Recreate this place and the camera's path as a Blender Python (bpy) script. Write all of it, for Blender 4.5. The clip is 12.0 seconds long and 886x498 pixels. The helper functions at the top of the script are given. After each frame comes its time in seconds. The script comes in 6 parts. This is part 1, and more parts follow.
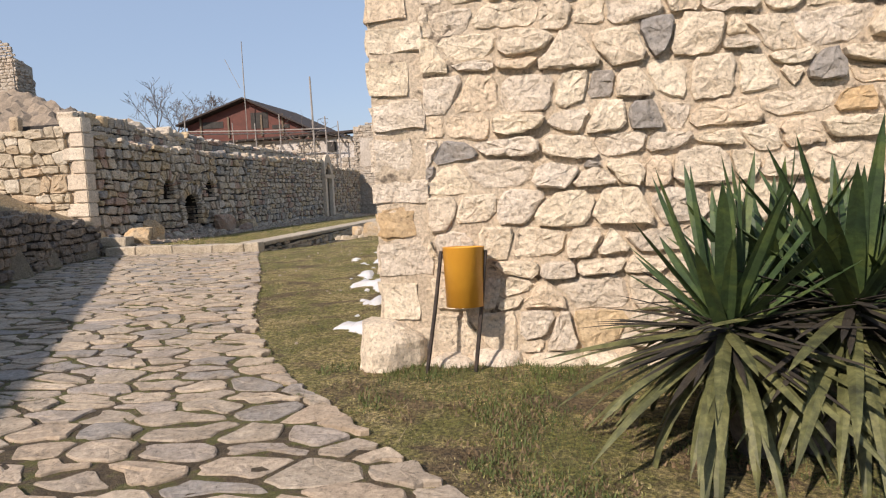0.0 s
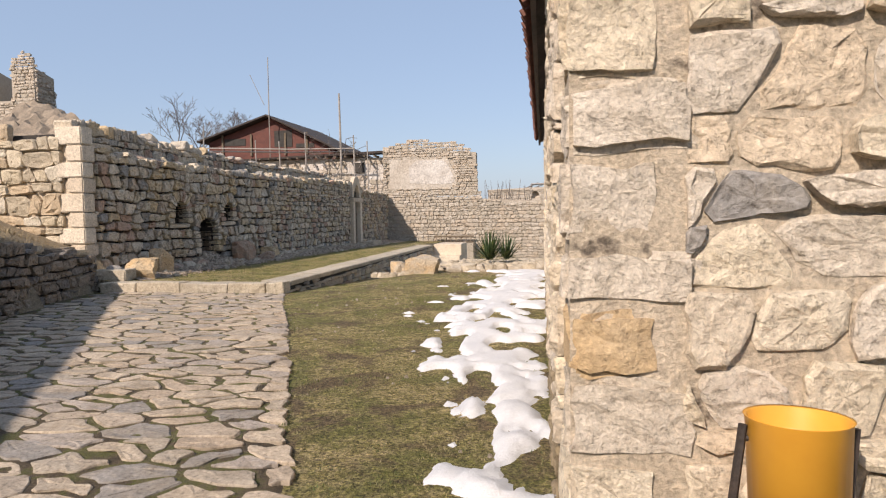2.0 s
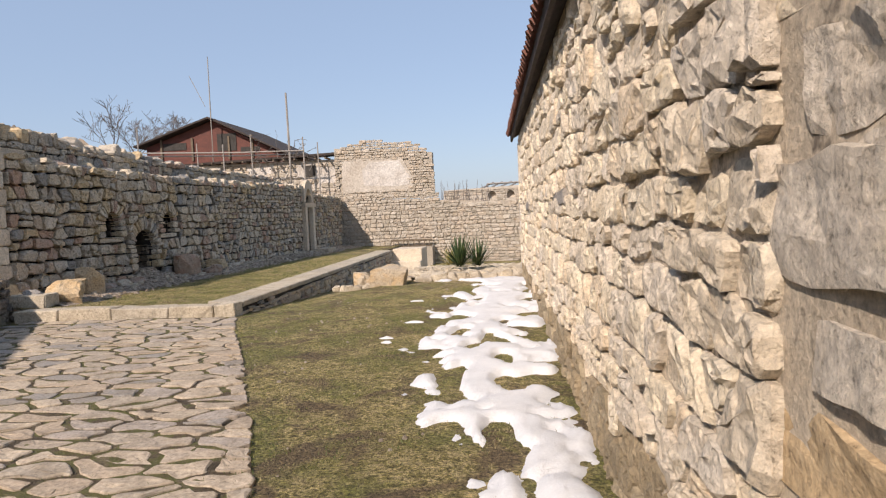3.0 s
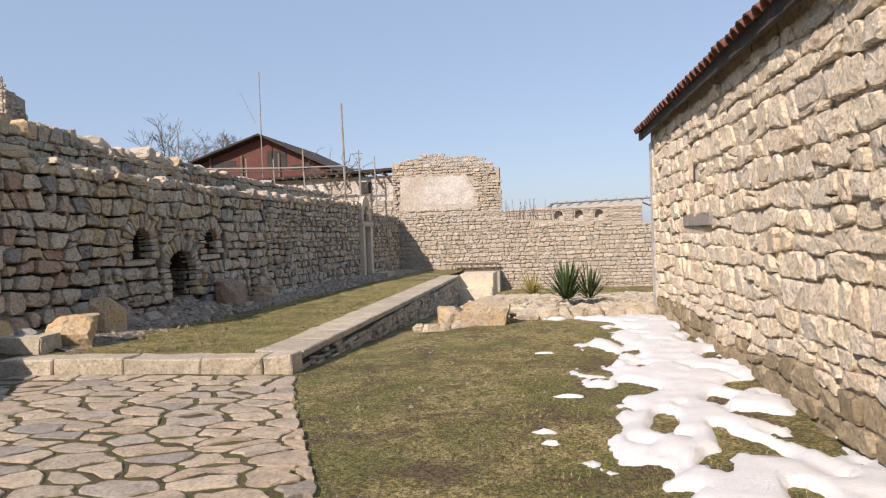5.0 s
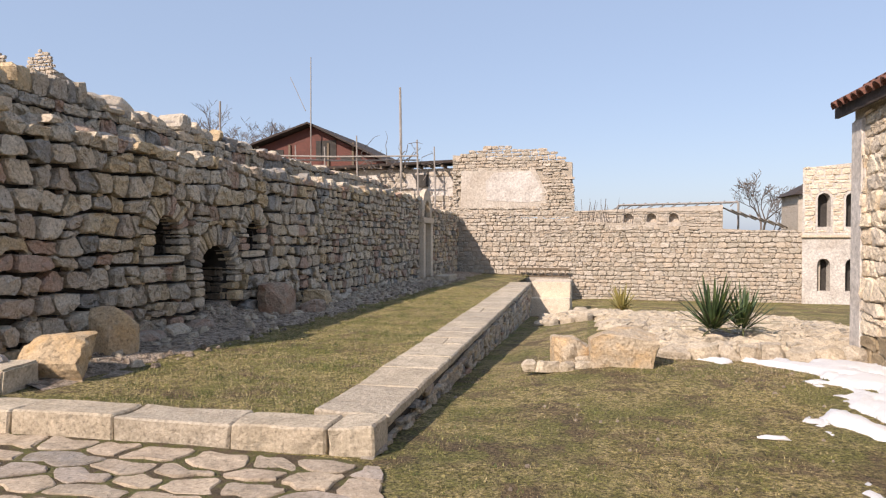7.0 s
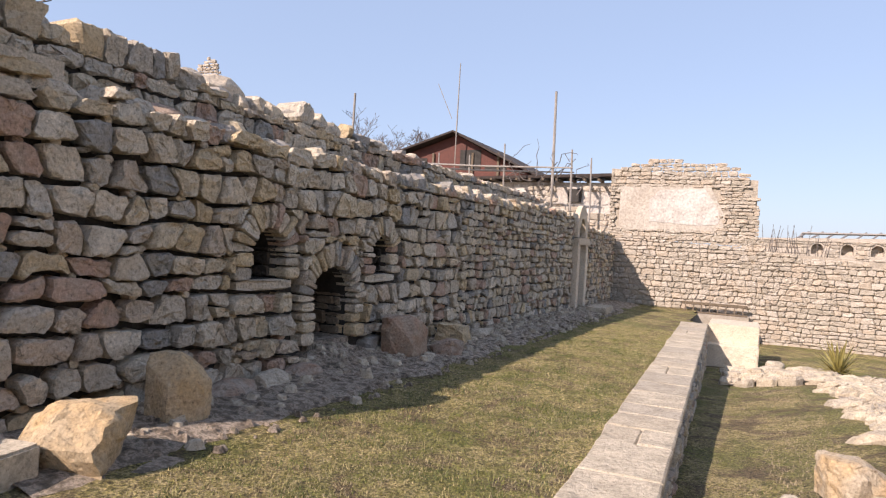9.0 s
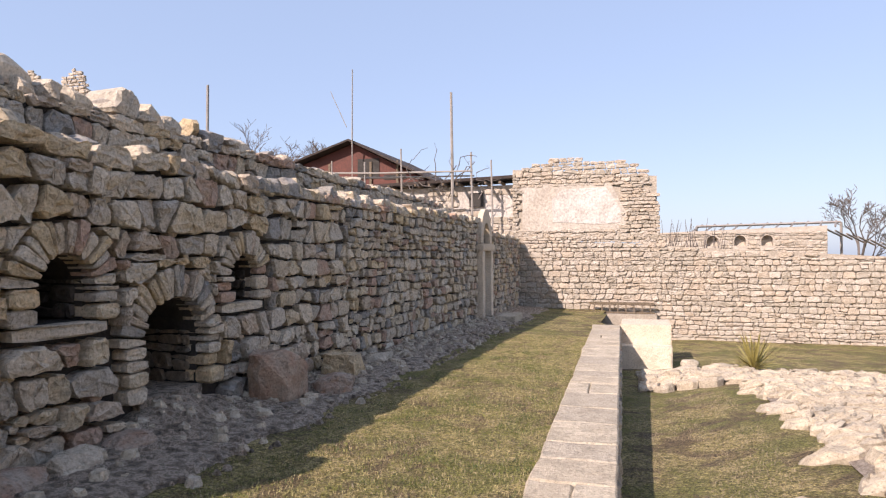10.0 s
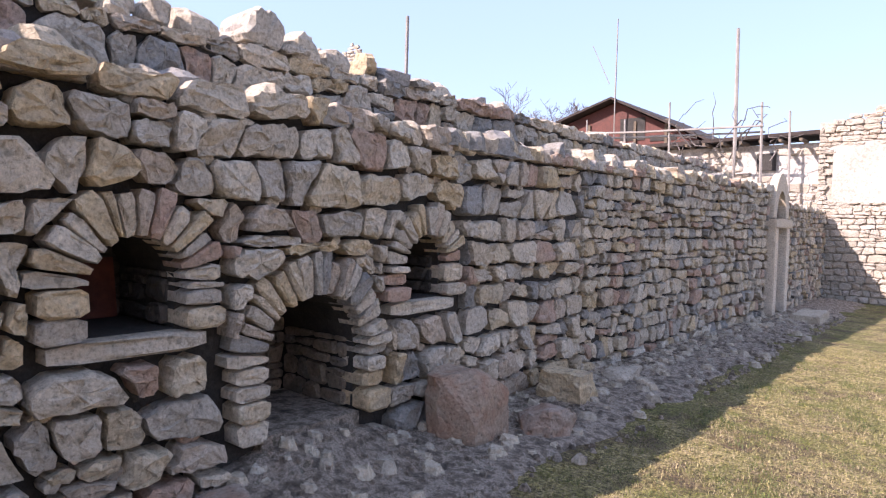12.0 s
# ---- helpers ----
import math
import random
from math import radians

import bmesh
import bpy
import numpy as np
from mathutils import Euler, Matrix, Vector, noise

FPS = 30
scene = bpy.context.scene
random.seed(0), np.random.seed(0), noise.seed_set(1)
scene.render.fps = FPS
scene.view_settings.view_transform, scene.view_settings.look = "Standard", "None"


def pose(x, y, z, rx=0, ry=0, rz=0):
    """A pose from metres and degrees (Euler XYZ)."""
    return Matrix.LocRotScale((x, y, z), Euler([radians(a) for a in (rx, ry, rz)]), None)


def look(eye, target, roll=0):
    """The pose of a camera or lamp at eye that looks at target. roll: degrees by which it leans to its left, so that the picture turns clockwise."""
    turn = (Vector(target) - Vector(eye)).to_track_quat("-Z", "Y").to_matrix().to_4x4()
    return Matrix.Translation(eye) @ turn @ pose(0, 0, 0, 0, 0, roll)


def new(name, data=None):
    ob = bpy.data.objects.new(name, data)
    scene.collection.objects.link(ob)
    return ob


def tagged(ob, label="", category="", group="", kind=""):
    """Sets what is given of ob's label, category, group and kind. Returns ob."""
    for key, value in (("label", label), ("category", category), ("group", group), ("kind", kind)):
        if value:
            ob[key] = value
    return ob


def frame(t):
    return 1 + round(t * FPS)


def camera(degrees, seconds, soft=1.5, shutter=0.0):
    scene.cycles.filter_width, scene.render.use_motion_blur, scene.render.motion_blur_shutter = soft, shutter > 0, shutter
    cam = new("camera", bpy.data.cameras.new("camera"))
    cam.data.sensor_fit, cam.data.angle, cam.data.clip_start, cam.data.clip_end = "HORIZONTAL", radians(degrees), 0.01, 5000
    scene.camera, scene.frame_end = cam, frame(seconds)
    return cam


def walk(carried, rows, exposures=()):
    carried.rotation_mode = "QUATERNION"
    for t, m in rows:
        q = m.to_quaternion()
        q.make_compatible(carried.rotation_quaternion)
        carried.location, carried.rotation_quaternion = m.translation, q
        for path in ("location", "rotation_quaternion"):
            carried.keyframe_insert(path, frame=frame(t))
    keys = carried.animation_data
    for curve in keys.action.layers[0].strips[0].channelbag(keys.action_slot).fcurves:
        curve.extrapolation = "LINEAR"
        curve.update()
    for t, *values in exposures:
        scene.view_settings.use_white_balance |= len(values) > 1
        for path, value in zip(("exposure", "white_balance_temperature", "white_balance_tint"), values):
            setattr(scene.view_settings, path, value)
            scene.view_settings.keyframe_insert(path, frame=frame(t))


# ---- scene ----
cam = camera(68.8, 12.0, soft=1.2)
PATH = [
    (0, (-0.207, 0.343, 1.085), (-0.52, 2.31, 0.903), -2.5),
    (0.5, (-0.432, 0.758, 1.1), (-0.86, 2.702, 0.913), -4.0),
    (1, (-0.739, 1.403, 1.18), (-1.296, 3.322, 1.108), -2.0),
    (1.5, (-1.125, 1.951, 1.248), (-1.508, 3.906, 1.08), -1.2),
    (2, (-1.403, 2.621, 1.297), (-1.763, 4.586, 1.187), -0.9),
    (2.5, (-1.71, 3.248, 1.328), (-2.145, 5.195, 1.192), -0.5),
    (3, (-1.972, 3.788, 1.374), (-2.18, 5.774, 1.263), -2.4),
    (3.5, (-2.353, 4.407, 1.444), (-2.853, 6.341, 1.356), 0.7),
    (3.7, (-2.482, 4.766, 1.47), (-2.927, 6.715, 1.435), -1.3),
    (5.3, (-3.502, 6.904, 1.327), (-3.814, 8.879, 1.284), -1.4),
    (5.5, (-3.622, 7.159, 1.329), (-3.998, 9.121, 1.232), 1.1),
    (6, (-4.006, 7.752, 1.378), (-4.49, 9.692, 1.307), -0.3),
    (6.5, (-4.324, 8.34, 1.399), (-4.638, 10.314, 1.341), -1.0),
    (7, (-4.664, 8.95, 1.399), (-5.122, 10.896, 1.361), 0.0),
    (7.5, (-4.971, 9.57, 1.464), (-5.452, 11.509, 1.536), -1.4),
    (7.7, (-5.083, 9.797, 1.429), (-5.722, 11.686, 1.586), -2.0),
    (9.3, (-5.759, 11.445, 1.613), (-6.62, 13.249, 1.566), 2.9),
    (9.5, (-5.778, 11.684, 1.612), (-6.651, 13.483, 1.567), 0.8),
    (10, (-5.991, 12.496, 1.621), (-6.582, 14.407, 1.651), -0.2),
    (10.5, (-6.294, 13.051, 1.648), (-7.387, 14.723, 1.746), 0.9),
    (11, (-6.408, 13.459, 1.815), (-7.43, 15.177, 1.759), -2.5),
    (11.5, (-6.524, 14.036, 1.762), (-7.596, 15.724, 1.719), 1.1),
    (12, (-6.705, 14.671, 1.783), (-7.991, 16.2, 1.699), 1.4),
]
walk(cam, [(t, look(eye, target, roll)) for t, eye, target, roll in PATH], [(0, 0.10, 6800, 18), (2.5, 0.14, 6800, 18), (3.7, 0.12, 6800, 18), (6, 0.24, 6800, 20), (7.7, 0.34, 6950, 21), (9.3, 0.48, 6800, 24), (10.5, 0.56, 6700, 26), (11, 0.72, 6500, 28), (12, 1.04, 6300, 30)])


# ---- sun, sky and exposure ----
SUN_WAY = Vector((0.48, 0.95, -0.78))
flat_way = math.hypot(SUN_WAY.x, SUN_WAY.y)
sun_data = bpy.data.lights.new("sun", "SUN")
sun_data.energy, sun_data.angle, sun_data.color = 5.0, radians(0.55), (1.0, 0.92, 0.80)
sun = new("sun", sun_data)
sun.rotation_mode = "QUATERNION"
sun.rotation_quaternion = SUN_WAY.to_track_quat("-Z", "Y")
sun.location = (-20, -30, 40)
world = bpy.data.worlds.new("world")
scene.world = world
world.use_nodes = True
wn = world.node_tree
sky = wn.nodes.new("ShaderNodeTexSky")
sky.sky_type, sky.sun_disc = "NISHITA", False
sky.sun_elevation = math.atan2(-SUN_WAY.z, flat_way)
sky.sun_rotation = math.atan2(-SUN_WAY.x, -SUN_WAY.y)
sky.air_density, sky.dust_density, sky.ozone_density = 1.0, 1.2, 1.4
wn.nodes["Background"].inputs[1].default_value = 0.14
# even spring haze over the clear sky
haze = wn.nodes.new("ShaderNodeMix")
haze.data_type, haze.blend_type = "RGBA", "MIX"
haze.inputs[0].default_value = 0.62
haze.inputs[7].default_value = (2.55, 3.60, 5.00, 1)
wn.links.new(sky.outputs[0], haze.inputs[6])
wn.links.new(haze.outputs[2], wn.nodes["Background"].inputs[0])


# ---- materials ----
def node_mat(name):
    m = bpy.data.materials.new(name)
    m.use_nodes = True
    return m, m.node_tree.nodes, m.node_tree.links, m.node_tree.nodes["Principled BSDF"]


def ramp_node(nodes, stops, mode="LINEAR"):
    r = nodes.new("ShaderNodeValToRGB")
    r.color_ramp.interpolation = mode
    while len(r.color_ramp.elements) < len(stops):
        r.color_ramp.elements.new(0.5)
    for e, (p, c) in zip(r.color_ramp.elements, stops):
        e.position, e.color = p, (*c, 1)
    return r


def noise_node(nodes, links, scale, detail=4, rough=0.55, vec=None, dist=0.0):
    n = nodes.new("ShaderNodeTexNoise")
    n.inputs["Scale"].default_value, n.inputs["Detail"].default_value = scale, detail
    n.inputs["Roughness"].default_value, n.inputs["Distortion"].default_value = rough, dist
    if vec is not None:
        links.new(vec, n.inputs["Vector"])
    return n


def mix_node(nodes, links, mode, fac, a, b):
    m = nodes.new("ShaderNodeMix")
    m.data_type, m.blend_type = "RGBA", mode
    for sock, val in ((m.inputs[0], fac), (m.inputs[6], a), (m.inputs[7], b)):
        if isinstance(val, (int, float)):
            sock.default_value = val
        elif isinstance(val, tuple):
            sock.default_value = (*val, 1)
        else:
            links.new(val, sock)
    return m.outputs[2]


def world_place(nodes):
    return nodes.new("ShaderNodeNewGeometry").outputs["Position"]


def stone_mat(name, palette, rough=0.9, stain=(0.30, 0.27, 0.22), stain_amount=0.5, bump=0.6, grain=38.0, lichen=0.0):
    """Weathered stone: one tone a stone, blotches, fine grain and relief."""
    m, n, l, bsdf = node_mat(name)
    geo, info = n.new("ShaderNodeNewGeometry"), n.new("ShaderNodeObjectInfo")
    add = n.new("ShaderNodeMath")
    add.operation = "ADD"
    l.new(geo.outputs["Random Per Island"], add.inputs[0])
    l.new(info.outputs["Random"], add.inputs[1])
    frac = n.new("ShaderNodeMath")
    frac.operation = "FRACT"
    l.new(add.outputs[0], frac.inputs[0])
    tone = ramp_node(n, [(i / len(palette), c) for i, c in enumerate(palette)], "CONSTANT")
    l.new(frac.outputs[0], tone.inputs[0])
    pos = geo.outputs["Position"]
    big = noise_node(n, l, 5.0, 5, 0.6, pos, 0.4)
    r1 = ramp_node(n, [(0.42, (0, 0, 0)), (0.68, (1, 1, 1))])
    l.new(big.outputs[0], r1.inputs[0])
    amount = n.new("ShaderNodeMath")
    amount.operation = "MULTIPLY"
    amount.inputs[1].default_value = stain_amount
    l.new(r1.outputs[0], amount.inputs[0])
    c = mix_node(n, l, "MIX", amount.outputs[0], tone.outputs[0], stain)
    fine = noise_node(n, l, grain, 8, 0.7, pos)
    r2 = ramp_node(n, [(0.30, (0.36, 0.35, 0.33)), (0.44, (0.88, 0.87, 0.85)), (0.56, (1.05, 1.05, 1.04)), (0.72, (1.38, 1.37, 1.35))])
    l.new(fine.outputs[0], r2.inputs[0])
    c = mix_node(n, l, "MULTIPLY", 1.0, c, r2.outputs[0])
    if lichen:
        li = noise_node(n, l, 13.0, 3, 0.5, pos)
        r3 = ramp_node(n, [(0.62, (0, 0, 0)), (0.70, (lichen, lichen, lichen))])
        l.new(li.outputs[0], r3.inputs[0])
        c = mix_node(n, l, "MIX", r3.outputs[0], c, (0.16, 0.15, 0.12))
    l.new(c, bsdf.inputs["Base Color"])
    bsdf.inputs["Roughness"].default_value = rough
    mid = noise_node(n, l, 14.0, 8, 0.65, pos, 0.3)
    bp = n.new("ShaderNodeBump")
    bp.inputs["Strength"].default_value, bp.inputs["Distance"].default_value = bump, 0.05
    l.new(mid.outputs[0], bp.inputs["Height"])
    bp2 = n.new("ShaderNodeBump")
    bp2.inputs["Strength"].default_value, bp2.inputs["Distance"].default_value = bump, 0.010
    l.new(fine.outputs[0], bp2.inputs["Height"])
    l.new(bp.outputs[0], bp2.inputs["Normal"])
    l.new(bp2.outputs[0], bsdf.inputs["Normal"])
    return m


def rough_mat(name, stops, scale=4.0, fine=30.0, rough=0.9, bump=0.5, dist=0.02, metal=0.0, two=None, grain=(0.5, 1.38)):
    """A surface whose colour runs through stops by a coarse noise, with a fine grain over it."""
    m, n, l, bsdf = node_mat(name)
    pos = world_place(n)
    a = noise_node(n, l, scale, 6, 0.62, pos, 0.3)
    r = ramp_node(n, stops)
    l.new(a.outputs[0], r.inputs[0])
    c = r.outputs[0]
    if two:
        a2 = noise_node(n, l, two[0], 4, 0.6, pos)
        rr = ramp_node(n, [(two[1], (0, 0, 0)), (two[2], (1, 1, 1))])
        l.new(a2.outputs[0], rr.inputs[0])
        c = mix_node(n, l, "MIX", rr.outputs[0], c, two[3])
    f = noise_node(n, l, fine, 8, 0.7, pos)
    r2 = ramp_node(n, [(0.28, (grain[0],) * 3), (0.72, (grain[1], grain[1] - 0.01, grain[1] - 0.03))])
    l.new(f.outputs[0], r2.inputs[0])
    c = mix_node(n, l, "MULTIPLY", 1.0, c, r2.outputs[0])
    l.new(c, bsdf.inputs["Base Color"])
    bsdf.inputs["Roughness"].default_value, bsdf.inputs["Metallic"].default_value = rough, metal
    b = n.new("ShaderNodeBump")
    b.inputs["Strength"].default_value, b.inputs["Distance"].default_value = bump, dist
    l.new(f.outputs[0], b.inputs["Height"])
    l.new(b.outputs[0], bsdf.inputs["Normal"])
    return m


M_WEST = stone_mat("west_stone", [(0.56, 0.475, 0.37), (0.62, 0.525, 0.405), (0.47, 0.415, 0.345), (0.65, 0.545, 0.415), (0.60, 0.46, 0.285), (0.52, 0.42, 0.325), (0.30, 0.285, 0.265), (0.60, 0.49, 0.345), (0.55, 0.485, 0.40), (0.66, 0.575, 0.46), (0.47, 0.315, 0.235)], stain=(0.36, 0.315, 0.25), stain_amount=0.5, lichen=0.5, bump=1.0)
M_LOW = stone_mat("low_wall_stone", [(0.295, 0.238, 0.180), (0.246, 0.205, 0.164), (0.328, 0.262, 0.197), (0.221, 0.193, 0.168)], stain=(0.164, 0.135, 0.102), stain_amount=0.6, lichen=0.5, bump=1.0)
M_HOUSE = stone_mat("house_stone", [(0.78, 0.665, 0.515), (0.73, 0.625, 0.49), (0.82, 0.715, 0.56), (0.76, 0.62, 0.46), (0.70, 0.61, 0.50), (0.80, 0.685, 0.52), (0.74, 0.65, 0.54)], stain=(0.62, 0.51, 0.38), stain_amount=0.45, bump=1.0)
M_FOOT = stone_mat("damp_foot_stone", [(0.36, 0.28, 0.18), (0.30, 0.235, 0.15), (0.42, 0.34, 0.23)], stain=(0.20, 0.155, 0.09), stain_amount=0.6, bump=0.9)
M_GREY = stone_mat("grey_stone", [(0.27, 0.255, 0.24), (0.33, 0.30, 0.27)], stain=(0.38, 0.33, 0.27), stain_amount=0.5)
M_OCHRE = stone_mat("ochre_stone", [(0.52, 0.37, 0.21), (0.55, 0.42, 0.26)], stain=(0.46, 0.36, 0.24), stain_amount=0.5)
M_QUOIN = stone_mat("quoin_stone", [(0.66, 0.56, 0.44), (0.60, 0.50, 0.385), (0.70, 0.61, 0.49)], stain=(0.44, 0.36, 0.265), stain_amount=0.4)
M_RETURN = stone_mat("return_stone", [(0.506, 0.423, 0.304), (0.552, 0.469, 0.350), (0.460, 0.386, 0.285), (0.580, 0.515, 0.414), (0.478, 0.368, 0.248)], stain=(0.368, 0.313, 0.230), stain_amount=0.4)
M_FAR = stone_mat("far_stone", [(0.467, 0.408, 0.338), (0.503, 0.445, 0.379), (0.415, 0.367, 0.302), (0.476, 0.399, 0.318)], stain=(0.318, 0.269, 0.217), stain_amount=0.5)
M_FLAG = stone_mat("flag_stone", [(0.432, 0.351, 0.268), (0.381, 0.316, 0.247), (0.476, 0.389, 0.294), (0.415, 0.328, 0.242), (0.363, 0.311, 0.264), (0.277, 0.251, 0.224), (0.450, 0.368, 0.277), (0.397, 0.333, 0.259)], stain=(0.234, 0.187, 0.134), stain_amount=0.65, bump=0.45)
M_KERB = stone_mat("kerb_stone", [(0.49, 0.415, 0.315), (0.53, 0.455, 0.35), (0.44, 0.38, 0.30)], stain=(0.29, 0.245, 0.18), stain_amount=0.65, lichen=0.4)
M_BOULDER = stone_mat("boulder_stone", [(0.52, 0.40, 0.26), (0.47, 0.39, 0.29)], stain=(0.56, 0.37, 0.18), stain_amount=0.7, bump=0.9)
M_REDROCK = stone_mat("red_rock", [(0.38, 0.31, 0.25), (0.40, 0.30, 0.22)], stain=(0.34, 0.17, 0.10), stain_amount=0.7, bump=0.9)
M_DARKMORTAR = rough_mat("dark_mortar", [(0.3, (0.022, 0.019, 0.017)), (0.7, (0.055, 0.047, 0.040))], 6, 40, bump=0.8)
# dark blotches in the lime mortar stand in for shaded hollows between stones
M_MORTAR = rough_mat("lime_mortar", [(0.3, (0.488, 0.403, 0.299)), (0.7, (0.659, 0.555, 0.427))], 4, 45, bump=1.0, two=(7, 0.60, 0.68, (0.15, 0.12, 0.09)))
M_FARMORTAR = rough_mat("far_mortar", [(0.3, (0.335, 0.291, 0.236)), (0.7, (0.430, 0.375, 0.308))], 3, 20, bump=0.8)
M_GRASS, _n, _l, _b = node_mat("grass_ground")
_p = world_place(_n)
_r = ramp_node(_n, [(0.30, (0.040, 0.027, 0.015)), (0.40, (0.13, 0.105, 0.038)), (0.48, (0.27, 0.225, 0.075)), (0.56, (0.52, 0.41, 0.22)), (0.64, (0.20, 0.165, 0.055)), (0.76, (0.045, 0.033, 0.018))])
_l.new(noise_node(_n, _l, 13.0, 10, 0.80, _p, 0.8).outputs[0], _r.inputs[0])
_g = ramp_node(_n, [(0.44, (0, 0, 0)), (0.58, (0.75, 0.75, 0.75))])
_l.new(noise_node(_n, _l, 1.1, 5, 0.65, _p).outputs[0], _g.inputs[0])
_c = mix_node(_n, _l, "MIX", _g.outputs[0], _r.outputs[0], (0.150, 0.155, 0.034))
_e = ramp_node(_n, [(0.50, (0, 0, 0)), (0.60, (0.90, 0.90, 0.90))])
_l.new(noise_node(_n, _l, 1.7, 6, 0.7, _p, 0.6).outputs[0], _e.inputs[0])
_c = mix_node(_n, _l, "MIX", _e.outputs[0], _c, (0.150, 0.102, 0.058))
_f = ramp_node(_n, [(0.36, (0.22, 0.20, 0.18)), (0.48, (0.80, 0.80, 0.76)), (0.56, (1.25, 1.25, 1.15)), (0.66, (2.0, 1.95, 1.75))])
_h = noise_node(_n, _l, 42.0, 6, 0.72, _p, 0.4)
_l.new(_h.outputs[0], _f.inputs[0])
_l.new(mix_node(_n, _l, "MULTIPLY", 1.0, _c, _f.outputs[0]), _b.inputs["Base Color"])
_b.inputs["Roughness"].default_value = 0.95
_u = _n.new("ShaderNodeBump")
_u.inputs["Strength"].default_value, _u.inputs["Distance"].default_value = 1.0, 0.06
_l.new(_h.outputs[0], _u.inputs["Height"])
_l.new(_u.outputs[0], _b.inputs["Normal"])
M_EARTH = rough_mat("bare_earth", [(0.3, (0.060, 0.043, 0.028)), (0.55, (0.105, 0.080, 0.052)), (0.75, (0.080, 0.076, 0.028))], 5, 50, bump=1.0, dist=0.04)
M_BANK = rough_mat("bank_grass", [(0.3, (0.20, 0.155, 0.10)), (0.55, (0.27, 0.215, 0.14)), (0.75, (0.16, 0.13, 0.075))], 3, 40, bump=1.0, dist=0.04)
M_GRIT = rough_mat("grit", [(0.3, (0.26, 0.20, 0.155)), (0.5, (0.45, 0.37, 0.295)), (0.7, (0.60, 0.51, 0.42))], 16, 70, bump=1.0, dist=0.06)
M_PLASTER = rough_mat("old_plaster", [(0.3, (0.40, 0.345, 0.285)), (0.55, (0.47, 0.42, 0.36)), (0.8, (0.53, 0.48, 0.43))], 0.9, 18, bump=0.3)
M_WHITE = rough_mat("limewash", [(0.3, (0.422, 0.378, 0.334)), (0.55, (0.546, 0.510, 0.471)), (0.8, (0.598, 0.572, 0.537))], 1.6, 15, bump=0.4)
M_RUST = rough_mat("rusty_sheet", [(0.3, (0.075, 0.020, 0.013)), (0.6, (0.125, 0.034, 0.022)), (0.8, (0.07, 0.03, 0.022))], 1.5, 12, rough=0.7, bump=0.3)
M_DARKROOF = rough_mat("old_roof", [(0.3, (0.03, 0.024, 0.021)), (0.7, (0.07, 0.05, 0.042))], 3, 20)
M_TILE = rough_mat("clay_tile", [(0.3, (0.11, 0.045, 0.03)), (0.6, (0.18, 0.075, 0.05)), (0.8, (0.10, 0.06, 0.05))], 5, 30)
M_TIMBER = rough_mat("old_timber", [(0.3, (0.10, 0.075, 0.05)), (0.7, (0.20, 0.155, 0.11))], 8, 40)
M_GREYWOOD = rough_mat("grey_wood", [(0.3, (0.26, 0.235, 0.21)), (0.7, (0.36, 0.33, 0.30))], 6, 50)
# near-black stone that paints the shade inside the two small niches
M_NICHE_SHADE = stone_mat("niche_shade_stone", [(0.085, 0.072, 0.060), (0.12, 0.10, 0.082), (0.060, 0.052, 0.046)], stain=(0.030, 0.027, 0.025), stain_amount=0.7)
M_FOOTSOIL = rough_mat("wall_foot_soil", [(0.30, (0.119, 0.093, 0.072)), (0.46, (0.324, 0.259, 0.196)), (0.56, (0.648, 0.532, 0.426)), (0.66, (0.259, 0.223, 0.160)), (0.80, (0.864, 0.745, 0.617))], 11, 60, bump=1.0, dist=0.07)
M_PATHBED = rough_mat("mossy_joint_earth", [(0.30, (0.057, 0.041, 0.025)), (0.46, (0.138, 0.101, 0.057)), (0.55, (0.132, 0.132, 0.034)), (0.66, (0.196, 0.155, 0.086)), (0.80, (0.081, 0.063, 0.034))], 4.5, 60, bump=1.0, dist=0.04)
M_DEADLEAF = rough_mat("dead_leaf", [(0.3, (0.075, 0.048, 0.026)), (0.5, (0.17, 0.115, 0.062)), (0.7, (0.26, 0.19, 0.11))], 9, 60, bump=0.0)
M_BARK = rough_mat("bark", [(0.3, (0.10, 0.085, 0.075)), (0.7, (0.19, 0.165, 0.15))], 8, 30)
M_DARK = rough_mat("shade_inside", [(0.3, (0.03, 0.026, 0.024)), (0.7, (0.06, 0.055, 0.05))], 3, 20)
M_YELLOW, _n, _l, _b = node_mat("yellow_paint")
_r = ramp_node(_n, [(0.35, (0.70, 0.345, 0.040)), (0.72, (0.64, 0.30, 0.035))])
_l.new(noise_node(_n, _l, 6.0, 4, 0.6, world_place(_n)).outputs[0], _r.inputs[0])
_l.new(_r.outputs[0], _b.inputs["Base Color"])
_b.inputs["Roughness"].default_value = 0.42
M_IRON = rough_mat("dark_iron", [(0.3, (0.03, 0.027, 0.026)), (0.7, (0.075, 0.055, 0.045))], 10, 60, rough=0.6, bump=0.3, metal=0.4)
M_SNOW = rough_mat("snow", [(0.3, (0.60, 0.605, 0.62)), (0.7, (0.70, 0.70, 0.71))], 3, 60, rough=0.6, bump=0.5, two=(9, 0.64, 0.80, (0.52, 0.50, 0.47)), grain=(0.90, 1.08))
M_YUCCA = rough_mat("yucca_leaf", [(0.3, (0.020, 0.042, 0.020)), (0.5, (0.045, 0.080, 0.026)), (0.7, (0.11, 0.145, 0.035))], 6, 40, rough=0.6, bump=0.15)
